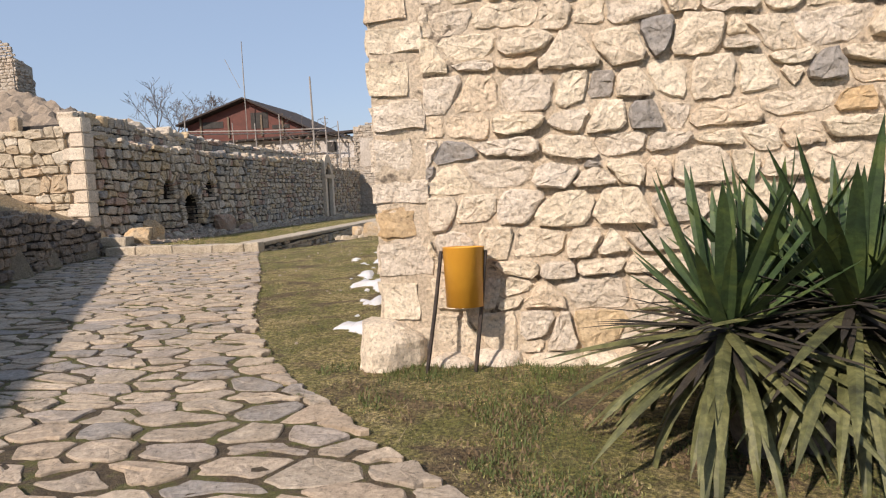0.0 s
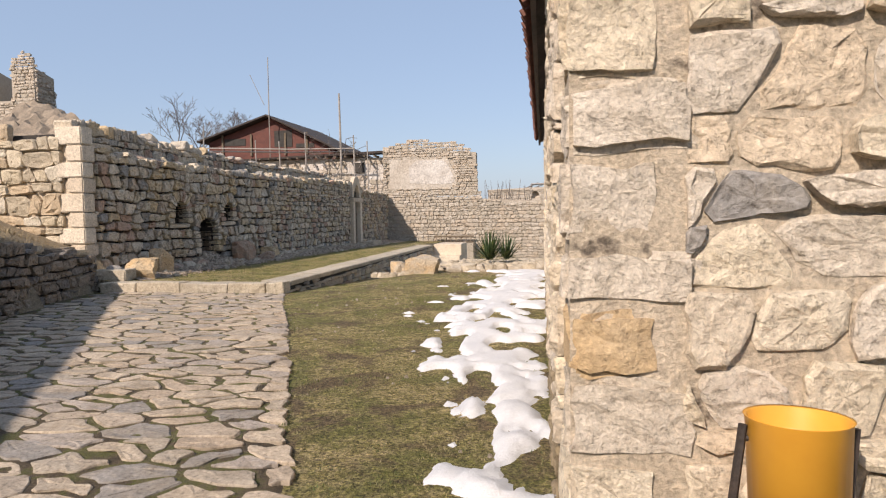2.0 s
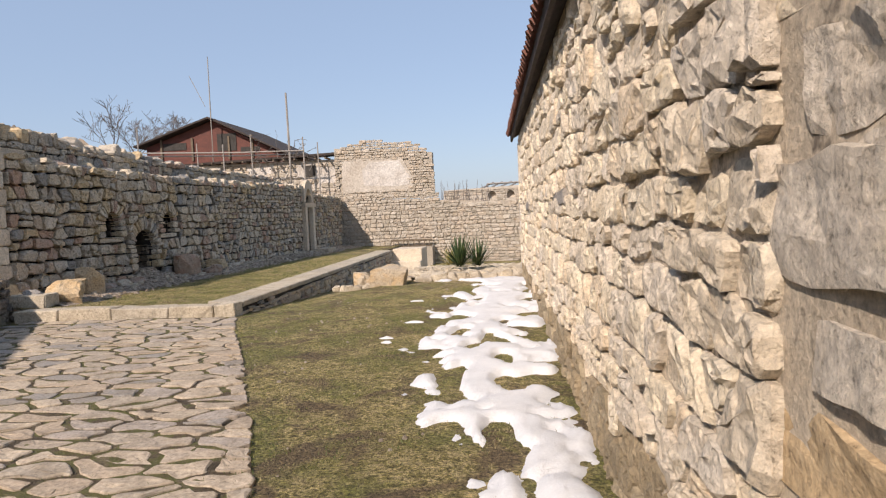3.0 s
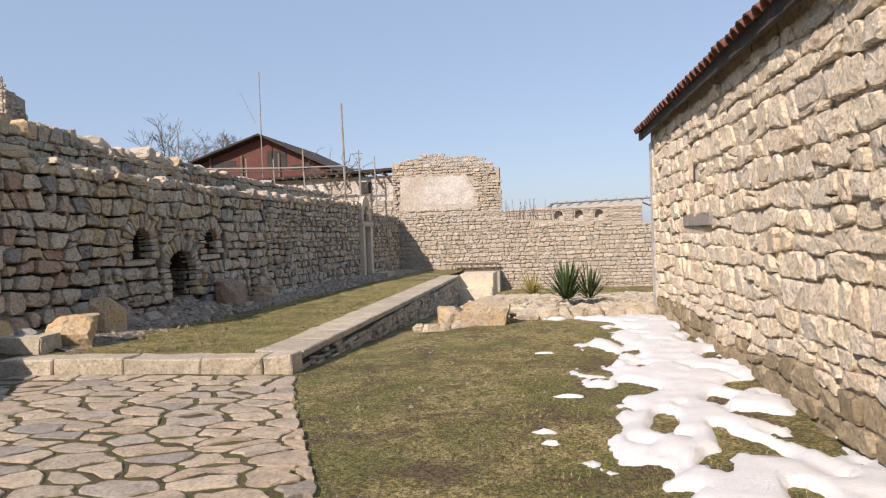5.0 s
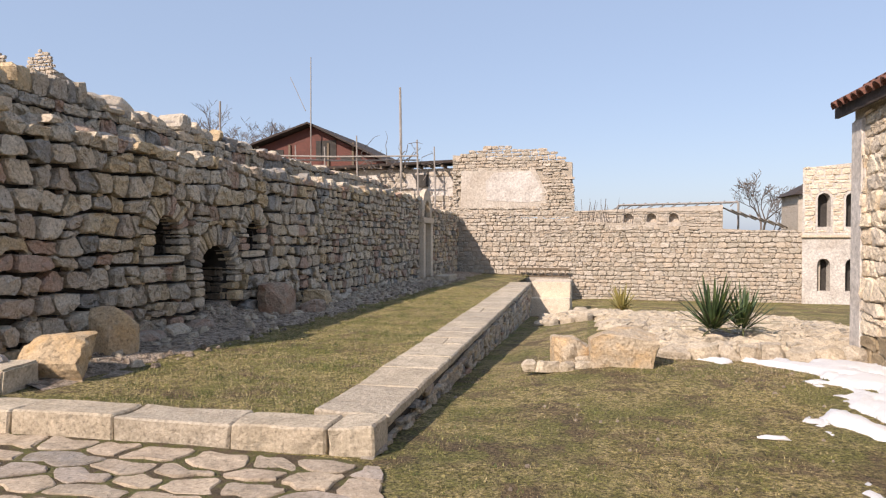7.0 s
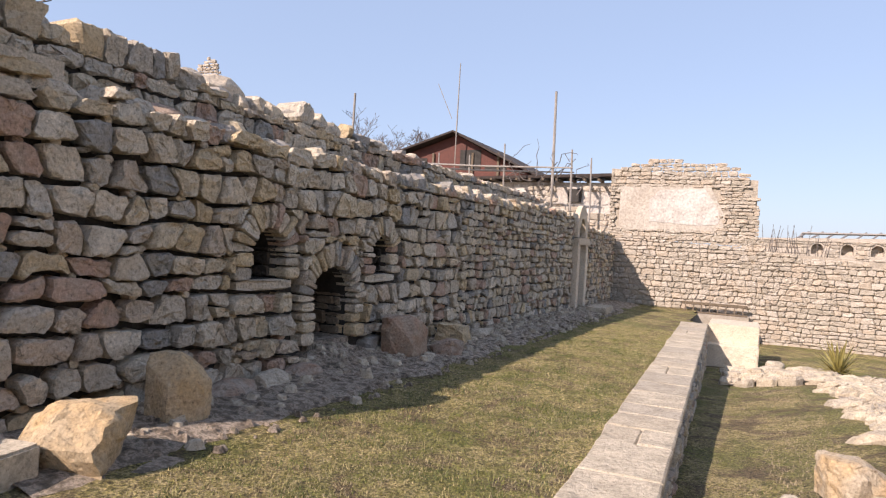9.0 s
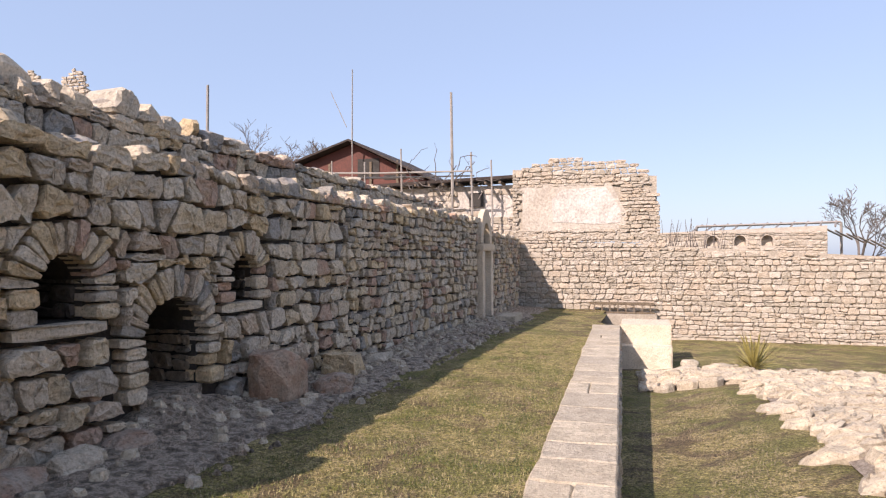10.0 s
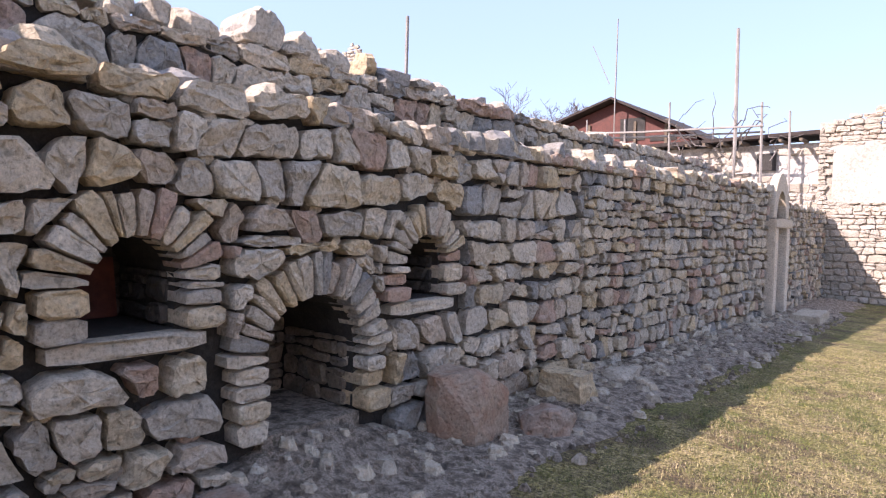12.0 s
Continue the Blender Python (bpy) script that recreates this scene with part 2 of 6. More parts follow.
M_YUCCAOLD = rough_mat("yucca_old_leaf", [(0.3, (0.034, 0.036, 0.016)), (0.46, (0.085, 0.090, 0.032)), (0.6, (0.15, 0.15, 0.058)), (0.78, (0.050, 0.045, 0.022))], 8, 40, rough=0.6, bump=0.2)
# near-black tone stands in for the shade inside the yucca crowns
M_YUCCASHADE = rough_mat("yucca_shaded_dry_leaf", [(0.3, (0.016, 0.013, 0.010)), (0.7, (0.050, 0.040, 0.026))], 6, 40, rough=0.8, bump=0.2)
M_YUCCAYEL = rough_mat("yucca_yellow_leaf", [(0.3, (0.26, 0.22, 0.06)), (0.7, (0.38, 0.33, 0.12))], 5, 40, rough=0.6, bump=0.2)
M_BLADE = rough_mat("grass_blade", [(0.32, (0.085, 0.110, 0.020)), (0.44, (0.20, 0.205, 0.045)), (0.54, (0.46, 0.37, 0.19)), (0.62, (0.13, 0.15, 0.03)), (0.74, (0.30, 0.24, 0.11))], 5.0, 90, rough=0.8, bump=0.0)
M_TUFT = rough_mat("tuft_blade", [(0.3, (0.060, 0.085, 0.020)), (0.6, (0.10, 0.125, 0.030)), (0.8, (0.14, 0.13, 0.04))], 3.0, 90, rough=0.75, bump=0.0)
M_STRAW = rough_mat("straw", [(0.3, (0.30, 0.23, 0.13)), (0.7, (0.42, 0.34, 0.22))], 4, 60, bump=0.0)


# ---- small builders ----
def lerp_table(table, t):
    if t <= table[0][0]:
        return table[0][1]
    for (a, va), (b, vb) in zip(table, table[1:]):
        if t <= b:
            return va + (vb - va) * (t - a) / (b - a)
    return table[-1][1]


def ground_z(x, y):
    z = lerp_table(((4, -0.15), (8, -0.10), (12.9, -0.01), (16, 0.03), (20, -0.12), (28, -0.80), (34, -1.0), (60, -1.1)), y)
    kerb_side = max(0.0, min(1.0, (-4.5 - x) / 1.3))
    if kerb_side and y > 12.9:
        z += kerb_side * (lerp_table(((12.9, -0.02), (13.6, -0.06), (16, -0.20), (20.3, -0.46), (28, -0.92), (34, -1.05), (60, -1.1)), y) - z)
    return z + 0.018 * noise.noise((x * 1.1, y * 1.1, 3.0)) + 0.02 * noise.noise((x * 0.35, y * 0.35, 9.0))


def terrace_z(x, y):
    z = lerp_table(((12.9, 0.13), (20, 0.07), (28, 0.0), (36, -0.12)), y)
    wall_side = max(0.0, min(1.0, (-8.6 - x) / 1.3))
    return z + 0.07 * wall_side + 0.015 * noise.noise((x * 1.3, y * 1.3, 5.0))


def mesh_object(name, verts, faces, material, parent=None, smooth=False, origin=None):
    if origin is not None:
        verts = [(v[0] - origin[0], v[1] - origin[1], v[2] - origin[2]) for v in verts]
    me = bpy.data.meshes.new(name)
    me.from_pydata(verts, [], faces)
    me.update()
    if smooth:
        me.polygons.foreach_set("use_smooth", [True] * len(me.polygons))
    me.materials.append(material)
    ob = new(name, me)
    if origin is not None:
        ob.location = origin
    if parent is not None:
        ob.parent = parent
        if origin is not None:
            ob.location = Vector(origin) - parent.matrix_world.translation
    return ob


def part(name, bm, material, parent, label="", smooth=False):
    bmesh.ops.recalc_face_normals(bm, faces=bm.faces)
    me = bpy.data.meshes.new(name)
    bm.to_mesh(me)
    bm.free()
    if smooth:
        me.polygons.foreach_set("use_smooth", [True] * len(me.polygons))
    me.materials.append(material)
    ob = new(name, me)
    ob.parent = parent
    if label:
        ob["label"] = label
    return ob


def empty_thing(name, place, label, category, group="", kind="", turn=0.0):
    ob = new(name)
    ob.location = place
    ob.rotation_euler = (0, 0, radians(turn))
    ob.empty_display_size = 0.1
    bpy.context.view_layer.update()
    return tagged(ob, label, category, group, kind)


def box_bm(x0, x1, y0, y1, z0, z1, bevel=0.0, bm=None, turn=None):
    bm = bm or bmesh.new()
    made = bmesh.ops.create_cube(bm, size=1)["verts"]
    m = Matrix.Translation(((x0 + x1) / 2, (y0 + y1) / 2, (z0 + z1) / 2)) @ Matrix.Diagonal((x1 - x0, y1 - y0, z1 - z0, 1))
    if turn is not None:
        m = turn @ m
    bmesh.ops.transform(bm, matrix=m, verts=made)
    if bevel:
        edges = {e for v in made for e in v.link_edges}
        bmesh.ops.bevel(bm, geom=list(edges), offset=bevel, segments=2, affect="EDGES")
    return bm


def tube_bm(points, radii, sides=6, bm=None):
    """A bent, tapering rod along points."""
    bm = bm or bmesh.new()
    rings = []
    for i, p in enumerate(points):
        p = Vector(p)
        way = Vector(points[min(i + 1, len(points) - 1)]) - Vector(points[max(i - 1, 0)])
        q = way.to_track_quat("Z", "Y")
        rings.append([bm.verts.new(p + q @ Vector((math.cos(a) * radii[i], math.sin(a) * radii[i], 0))) for a in [2 * math.pi * k / sides for k in range(sides)]])
    for a, b in zip(rings, rings[1:]):
        for k in range(sides):
            bm.faces.new((a[k], a[(k + 1) % sides], b[(k + 1) % sides], b[k]))
    bm.faces.new(rings[0][::-1])
    bm.faces.new(rings[-1])
    return bm


def clip_half(poly, px, py, nx, ny):
    """Keep the side of a convex polygon where (p - (px, py)) . n <= 0."""
    out = []
    for i, (ax, ay) in enumerate(poly):
        bx, by = poly[(i + 1) % len(poly)]
        da, db = (ax - px) * nx + (ay - py) * ny, (bx - px) * nx + (by - py) * ny
        if da <= 0:
            out.append((ax, ay))
        if (da < 0 < db) or (db < 0 < da):
            t = da / (da - db)
            out.append((ax + (bx - ax) * t, ay + (by - ay) * t))
    return out


def cells(sites, box, reach):
    """The cell round each site, cut to the box (u0, u1, v0, v1)."""
    grid = {}
    for i, (u, v) in enumerate(sites):
        grid.setdefault((int(u // reach), int(v // reach)), []).append(i)
    u0, u1, v0, v1 = box
    polys = []
    for i, (u, v) in enumerate(sites):
        poly = [(max(u0, u - reach), max(v0, v - reach)), (min(u1, u + reach), max(v0, v - reach)), (min(u1, u + reach), min(v1, v + reach)), (max(u0, u - reach), min(v1, v + reach))]
        near = []
        for gu in (-2, -1, 0, 1, 2):
            for gv in (-2, -1, 0, 1, 2):
                near += grid.get((int(u // reach) + gu, int(v // reach) + gv), ())
        near.sort(key=lambda j: (sites[j][0] - u) ** 2 + (sites[j][1] - v) ** 2)
        for j in near[1:26]:
            du, dv = sites[j][0] - u, sites[j][1] - v
            if du * du + dv * dv < 1e-9:
                continue
            poly = clip_half(poly, u + du / 2, v + dv / 2, du, dv)
            if len(poly) < 3:
                break
        polys.append(poly)
    return polys


def poly_area(poly):
    return 0.5 * abs(sum(a[0] * b[1] - b[0] * a[1] for a, b in zip(poly, poly[1:] + poly[:1])))


def coursed(rng, u0, u1, v0, v1, width, height, wave=0.25, slant=0.22):
    """Outlines of rubble stones in wavy, uneven courses."""
    lines, v = [v0], v0
    while v < v1:
        v += height * rng.choice((0.6, 0.85, 0.95, 1.05, 1.15, 1.35))
        lines.append(v)
    seed = rng.uniform(0, 50)

    def line(k, u):
        return lines[k] + wave * height * (noise.noise((u / width * 0.45, k * 7.7 + seed, 0.3)) + 0.6 * noise.noise((u / width * 1.3, k * 3.1, seed)))

    out = []
    for k in range(len(lines) - 1):
        hh = lines[k + 1] - lines[k]
        u, lean = u0 - rng.uniform(0, width), 0.0
        while u < u1:
            ww = max(0.6 * hh, width * rng.choice((0.6, 0.75, 0.85, 1.0, 1.1, 1.25, 1.5)))
            nxt = rng.uniform(-1, 1) * slant * hh
            a, b = u, u + ww
            ml, mr = (rng.uniform(0.3, 0.7) for _ in range(2))
            poly = [(a - lean, line(k, a - lean)), (a + ww * ml, line(k, a + ww * ml)), (b - nxt, line(k, b - nxt)), (b + nxt, line(k + 1, b + nxt)), (a + ww * mr, line(k + 1, a + ww * mr)), (a + lean, line(k + 1, a + lean))]
            cut = rng.random()
            if cut < 0.13 and hh > height * 1.0:
                f = rng.choice((0.3, 0.4, 0.62))
                vv = [p[1] for p in poly]
                y0 = (vv[0] + vv[2]) / 2 + f * hh
                tilt = rng.uniform(-0.18, 0.18)
                out.append(clip_half(poly, (a + b) / 2, y0, -tilt, 1))
                top = clip_half(poly, (a + b) / 2, y0, tilt, -1)
                if rng.random() < 0.4 and ww > width * 0.8:
                    out += [clip_half(top, (a + b) / 2, 0, 1, 0.1), clip_half(top, (a + b) / 2, 0, -1, -0.1)]
                else:
                    out.append(top)
            else:
                if cut > 0.8:
                    cu, cv = a + ww * (0 if cut > 0.9 else 1), line(k + 1, a) - hh * 0.12
                    s = -1 if cut > 0.9 else 1
                    poly = clip_half(poly, cu, cv - hh * 0.15, s * 0.8, 0.9)
                out.append(poly)
            u, lean = b, nxt
    return [p for p in out if len(p) > 2 and poly_area(p) > 0.0025]


def centre(poly):
    return sum(p[0] for p in poly) / len(poly), sum(p[1] for p in poly) / len(poly)


def within_box(polys, u0, u1, v0, v1):
    out = []
    for p in polys:
        for q in ((u0, 0, -1, 0), (u1, 0, 1, 0), (0, v0, 0, -1), (0, v1, 0, 1)):
            p = clip_half(p, *q) if len(p) > 2 else p
        if len(p) > 2 and poly_area(p) > 0.003:
            out.append(p)
    return out


def clear_of_arch(polys, c, half, sill, top, ring):
    """Cuts the stones back from an arched opening and its ring of voussoirs."""
    spring, r, out = top - half, half + ring, []
    for p in polys:
        u, v = centre(p)
        if abs(u - c) > r + 0.6 or v > spring + r + 0.6 or v < sill - 0.7:
            out.append(p)
            continue
        if v >= spring:
            d = math.dist((u, v), (c, spring)) or 1e-6
            nx, ny = (u - c) / d, (v - spring) / d
            p = clip_half(p, c + nx * r, spring + ny * r, -nx, -ny)
        elif v >= sill - 0.12 or abs(u - c) > r:
            s = 1 if u > c else -1
            p = clip_half(p, c + s * r, v, -s, 0)
        else:
            p = clip_half(p, u, sill - 0.12, 0, 1)
        if len(p) > 2 and poly_area(p) > 0.004:
            out.append(p)
    return out


def arch_ring(rng, c, half, sill, top, ring):
    """Voussoirs, jamb stones and a sill slab round an arched opening."""
    spring, out = top - half, []
    n = max(9, int(math.pi * (half + ring * 0.5) / 0.082))
    cuts = [math.pi * (k + rng.uniform(-0.2, 0.2) * (0 < k < n)) / n for k in range(n + 1)]
    for a, b in zip(cuts, cuts[1:]):
        ro = half + ring * rng.uniform(0.80, 1.08)
        out.append([(c + r * math.cos(t), spring + r * math.sin(t)) for r, t in ((half, a), (ro, a), (ro, b), (half, b))])
    for s in (-1, 1):
        v = sill
        while v < spring - 0.02:
            hh = min(rng.uniform(0.09, 0.17), spring - v)
            w = ring * rng.uniform(0.75, 1.0)
            out.append([(c + s * half, v), (c + s * (half + w), v), (c + s * (half + w), v + hh), (c + s * half, v + hh)])
            v += hh
    if sill > 0.5:
        out.append([(c - half - ring * 0.7, sill - 0.11), (c + half + ring * 0.5, sill - 0.11), (c + half + ring * 0.5, sill), (c - half - ring * 0.7, sill)])
    return out


def shrink(poly, gap):
    """The polygon drawn in by gap on every side; None where nothing is left."""
    area = sum(a[0] * b[1] - b[0] * a[1] for a, b in zip(poly, poly[1:] + poly[:1]))
    if area < 0:
        poly = poly[::-1]
    out = poly
    for a, b in zip(poly, poly[1:] + poly[:1]):
        ex, ey = b[0] - a[0], b[1] - a[1]
        ln = math.hypot(ex, ey)
        if ln < 1e-5:
            continue
        nx, ny = ey / ln, -ex / ln
        out = clip_half(out, a[0] - nx * gap, a[1] - ny * gap, nx, ny)
        if len(out) < 3:
            return None
    return out


def soften(poly, cut=0.22):
    """Corners cut once, short edges dropped: a worn outline."""
    keep = [p for i, p in enumerate(poly) if math.dist(p, poly[i - 1]) > 0.012]
    if len(keep) < 3:
        return None
    out = []
    for a, b in zip(keep, keep[1:] + keep[:1]):
        out.append((a[0] + (b[0] - a[0]) * cut, a[1] + (b[1] - a[1]) * cut))
        out.append((a[0] + (b[0] - a[0]) * (1 - cut), a[1] + (b[1] - a[1]) * (1 - cut)))
    return out


def stone_shape(rng, poly, depth, proud, edge=0.25, wobble=0.01, fine=False, tilt=0.14):
    """A worn, broken stone over an outline: verts in (u, v, out) and faces."""
    n = len(poly)
    cu, cv = sum(p[0] for p in poly) / n, sum(p[1] for p in poly) / n
    tu, tv = rng.uniform(-tilt, tilt), rng.uniform(-tilt, tilt)
    su, sv = max(p[0] for p in poly) - min(p[0] for p in poly), max(p[1] for p in poly) - min(p[1] for p in poly)
    size = min(su, sv)
    low = proud - min(edge * size * 0.5, proud + depth * 0.4)
    seed = rng.uniform(0, 90)
    rings = [(1.0, -depth, 0.0), (1.0, low, 0.8), (1 - edge, proud, 1.0)] + ([(0.52, proud, 1.6)] if fine else [])
    verts = []
    for k, w, wob in rings:
        for u, v in poly:
            pu, pv = cu + (u - cu) * k, cv + (v - cv) * k
            d = wobble * wob
            rough = noise.noise((pu * 7, pv * 9, seed)) * 2.0 * d if k < 1 else 0.0
            verts.append((pu + rng.uniform(-1, 1) * d, pv + rng.uniform(-1, 1) * d, w + rough + (tu * (pu - cu) + tv * (pv - cv) if k < 1 else 0) + rng.uniform(-0.6, 0.6) * d))
    verts.append((cu + rng.uniform(-0.12, 0.12) * size, cv + rng.uniform(-0.12, 0.12) * size, proud + rng.uniform(-0.6, 1.4) * wobble))
    faces, m = [], len(rings)
    for ring in range(m - 1):
        for i in range(n):
            j = (i + 1) % n
            faces.append((ring * n + i, ring * n + j, (ring + 1) * n + j, (ring + 1) * n + i))
    faces += [((m - 1) * n + i, (m - 1) * n + (i + 1) % n, m * n) for i in range(n)]
    return verts, faces


def ragged(poly, rng, amount):
    """Breaks each longer edge once, a little in or out."""
    out = []
    for a, b in zip(poly, poly[1:] + poly[:1]):
        out.append(a)
        ln = math.dist(a, b)
        if ln > 0.07:
            t, d = rng.uniform(0.35, 0.65), rng.uniform(-1.3, 0.8) * amount * ln
            out.append((a[0] + (b[0] - a[0]) * t + (b[1] - a[1]) / ln * d, a[1] + (b[1] - a[1]) * t - (b[0] - a[0]) / ln * d))
    return out


def lay_stones(wall, frame_of, polys, rng, gap, depth, proud, edge, wobble, material_of, is_near, piece="stone", limit=300, smooth=False, corner=0.17, tilt=0.14, rag=0.0):
    """Sets a stone on each outline: the near ones as pieces of the wall, the rest as one joined mesh."""
    rest, count = {}, 0
    for poly in polys:
        if poly is None or len(poly) < 3:
            continue
        inner = shrink(poly, gap * rng.uniform(0.6, 1.5))
        if inner is None or poly_area(inner) < 0.5 * poly_area(poly):
            mu, mv = centre(poly)
            inner = [(mu + (u - mu) * 0.9, mv + (v - mv) * 0.88) for u, v in poly]
        inner = soften(inner, corner) if inner else None
        if not inner or len(inner) < 5:
            continue
        if rag:
            inner = ragged(inner, rng, rag)
        cu, cv = sum(p[0] for p in inner) / len(inner), sum(p[1] for p in inner) / len(inner)
        mat = material_of(cu, cv)
        verts, faces = stone_shape(rng, inner, depth, proud * rng.uniform(0.3, 1.5), edge, wobble, is_near(cu, cv) and count < limit, tilt)
        placed = [frame_of(*v) for v in verts]
        if is_near(cu, cv) and count < limit:
            count += 1
            mesh_object(piece, placed, faces, mat, wall, smooth, origin=frame_of(cu, cv, 0))
        else:
            vs, fs = rest.setdefault(mat.name, ([], []))
            base = len(vs)
            vs += placed
            fs += [tuple(i + base for i in f) for f in faces]
    for key, (vs, fs) in rest.items():
        ob = mesh_object("far_" + piece + "s", vs, fs, bpy.data.materials[key], wall, smooth)
        ob.location = -wall.matrix_world.translation
        ob["kind"] = "stuff"


def core_wall(name, corners, z0, z1, material, label, category="wall"):
    """A solid wall body over a plan outline (x, y) between two heights; z1 may be a list, one a corner."""
    n = len(corners)
    tops = z1 if isinstance(z1, (list, tuple)) else [z1] * n
    verts = [(x, y, z0) for x, y in corners] + [(x, y, t) for (x, y), t in zip(corners, tops)]
    faces = [tuple(range(n))[::-1], tuple(range(n, 2 * n))] + [(i, (i + 1) % n, n + (i + 1) % n, n + i) for i in range(n)]
    ob = mesh_object(name, verts, faces, material)
    bm = bmesh.new()
    bm.from_mesh(ob.data)
    bmesh.ops.recalc_face_normals(bm, faces=bm.faces)
    bm.to_mesh(ob.data)
    bm.free()
    return tagged(ob, label, category, kind="structure")


def cut_out(ob, prisms):
    """Cuts closed prisms, each a list of (verts, faces), out of a solid."""
    for verts, faces in prisms:
        tool = mesh_object("cutter", verts, faces, M_DARK)
        bm = bmesh.new()
        bm.from_mesh(tool.data)
        bmesh.ops.recalc_face_normals(bm, faces=bm.faces)
        bm.to_mesh(tool.data)
        bm.free()
        mod = ob.modifiers.new("cut", "BOOLEAN")
        mod.operation, mod.object, mod.solver = "DIFFERENCE", tool, "EXACT"
        bpy.context.view_layer.update()
        me = bpy.data.meshes.new_from_object(ob.evaluated_get(bpy.context.evaluated_depsgraph_get()))
        ob.modifiers.clear()
        ob.data = me
        bpy.data.objects.remove(tool)


def arch_outline(c, half, sill, top, steps=8):
    """A round-headed opening in (u, v)."""
    spring = top - half
    pts = [(c - half, sill), (c + half, sill)]
    pts += [(c + half * math.cos(math.pi * k / steps), spring + half * math.sin(math.pi * k / steps)) for k in range(steps + 1)]
    return pts


def prism(outline, frame_of, w0, w1):
    n = len(outline)
    verts = [frame_of(u, v, w0) for u, v in outline] + [frame_of(u, v, w1) for u, v in outline]
    faces = [tuple(range(n))[::-1], tuple(range(n, 2 * n))] + [(i, (i + 1) % n, n + (i + 1) % n, n + i) for i in range(n)]
    return verts, faces


# ---- ground ----
def axis_steps(marks):
    out = []
    for a, b, s in marks:
        n = max(1, int((b - a) / s))
        out += [a + (b - a) * i / n for i in range(n)]
    return out + [marks[-1][1]]


def sheet(name, xs, ys, height, material, keep=None, smooth=True):
    verts = [(x, y, height(x, y)) for y in ys for x in xs]
    w = len(xs)
    faces = []
    for j in range(len(ys) - 1):
        for i in range(w - 1):
            if keep is None or keep((xs[i] + xs[i + 1]) / 2, (ys[j] + ys[j + 1]) / 2):
                faces.append((j * w + i, j * w + i + 1, (j + 1) * w + i + 1, (j + 1) * w + i))
    return mesh_object(name, verts, faces, material, smooth=smooth)


ground = sheet("ground", axis_steps([(-900, -60, 120), (-60, -12, 8), (-12, 6, 0.15), (6, 60, 8), (60, 900, 120)]), axis_steps([(-900, -60, 120), (-60, -4, 8), (-4, 24, 0.15), (24, 60, 2), (60, 1500, 120)]), ground_z, M_GRASS)
tagged(ground, "patchy olive and brown winter grass on earth", "ground", kind="structure")


def kerb_left(y):
    return -6.60 - (y - 12.9) * 0.0355


terrace = sheet("terrace_ground", axis_steps([(-10.3, -6.2, 0.12)]), axis_steps([(12.95, 36, 0.15)]), terrace_z, M_GRASS, keep=lambda x, y: x < kerb_left(y) + 0.2)
tagged(terrace, "short green and straw grass on the raised strip", "ground", kind="structure")
grit = sheet("grit_strip", axis_steps([(-10.2, -8.6, 0.1)]), axis_steps([(13.3, 34.4, 0.12)]), lambda x, y: terrace_z(x, y) + 0.03 + 0.02 * noise.noise((x * 6, y * 6, 3)) + 0.22 * math.exp(-((y - 17.35) / 0.62) ** 2) * max(0.0, min(1.0, (-9.45 - x) / 0.55)) - 0.065 * max(0.0, (x + 9.2 + 0.35 * noise.noise((x * 2, y * 1.2, 1)))) / 0.4, M_FOOTSOIL)
tagged(grit, "grey-brown grit and earth strip along the wall foot", "ground", kind="structure")


# ---- stone walls ----
WEST_X, WEST_Y0, WEST_Y1 = -10.07, 13.2, 34.6
NICHES = ((16.19, 0.245, 1.16, 1.67), (17.37, 0.395, 0.42, 1.29), (18.45, 0.225, 1.18, 1.68))


def west_top(y):
    return lerp_table(((13, 2.82), (14.5, 2.68), (17, 2.66), (20, 2.64), (25, 2.68), (28.2, 2.78), (29.6, 2.78), (30.2, 2.45), (35, 2.40)), y)


rng = random.Random(11)
wall_west = core_wall("wall_west", [(WEST_X - 0.06, WEST_Y0 + 0.1), (WEST_X - 0.06, WEST_Y1), (WEST_X - 1.1, WEST_Y1), (WEST_X - 1.1, WEST_Y0 + 0.1)], -0.6, [2.48, 2.25, 2.25, 2.48], M_DARKMORTAR, "long grey-brown rubble stone wall with dark joints and three arched niches")


def west_frame(u, v, w):
    return (WEST_X + w + 0.05 * math.sin(u * 0.5), u, v)


DOOR = (28.85, 0.56, 0.30, 2.70)
cut_out(wall_west, [prism(arch_outline(c, h + 0.01, s, t + 0.01), lambda u, v, w: (WEST_X + w, u, v), -0.75 if i != 1 else -0.9, 0.3) for i, (c, h, s, t) in enumerate(NICHES)] + [prism(arch_outline(DOOR[0], 0.5, DOOR[2], DOOR[3]), lambda u, v, w: (WEST_X + w, u, v), -0.35, 0.3)])
polys = within_box(coursed(rng, WEST_Y0 + 0.30, 21.0, -0.3, 3.05, 0.285, 0.205, 0.32, 0.36), WEST_Y0 + 0.30, 21.0, -0.3, 3.1)
polys += within_box(coursed(rng, 21.0, WEST_Y1, -0.4, 2.95, 0.235, 0.165, 0.32, 0.36), 21.0, WEST_Y1 - 0.05, -0.4, 3.0)
for c, h, s, t in NICHES:
    polys = clear_of_arch(polys, c, h, s, t, 0.27)
polys = clear_of_arch(polys, DOOR[0], DOOR[1], DOOR[2] - 0.15, DOOR[3], 0.06)
polys = [p for p in polys if centre(p)[1] < west_top(centre(p)[0]) - 0.1 + 0.05 * noise.noise((centre(p)[0] * 3, 0, 0))]
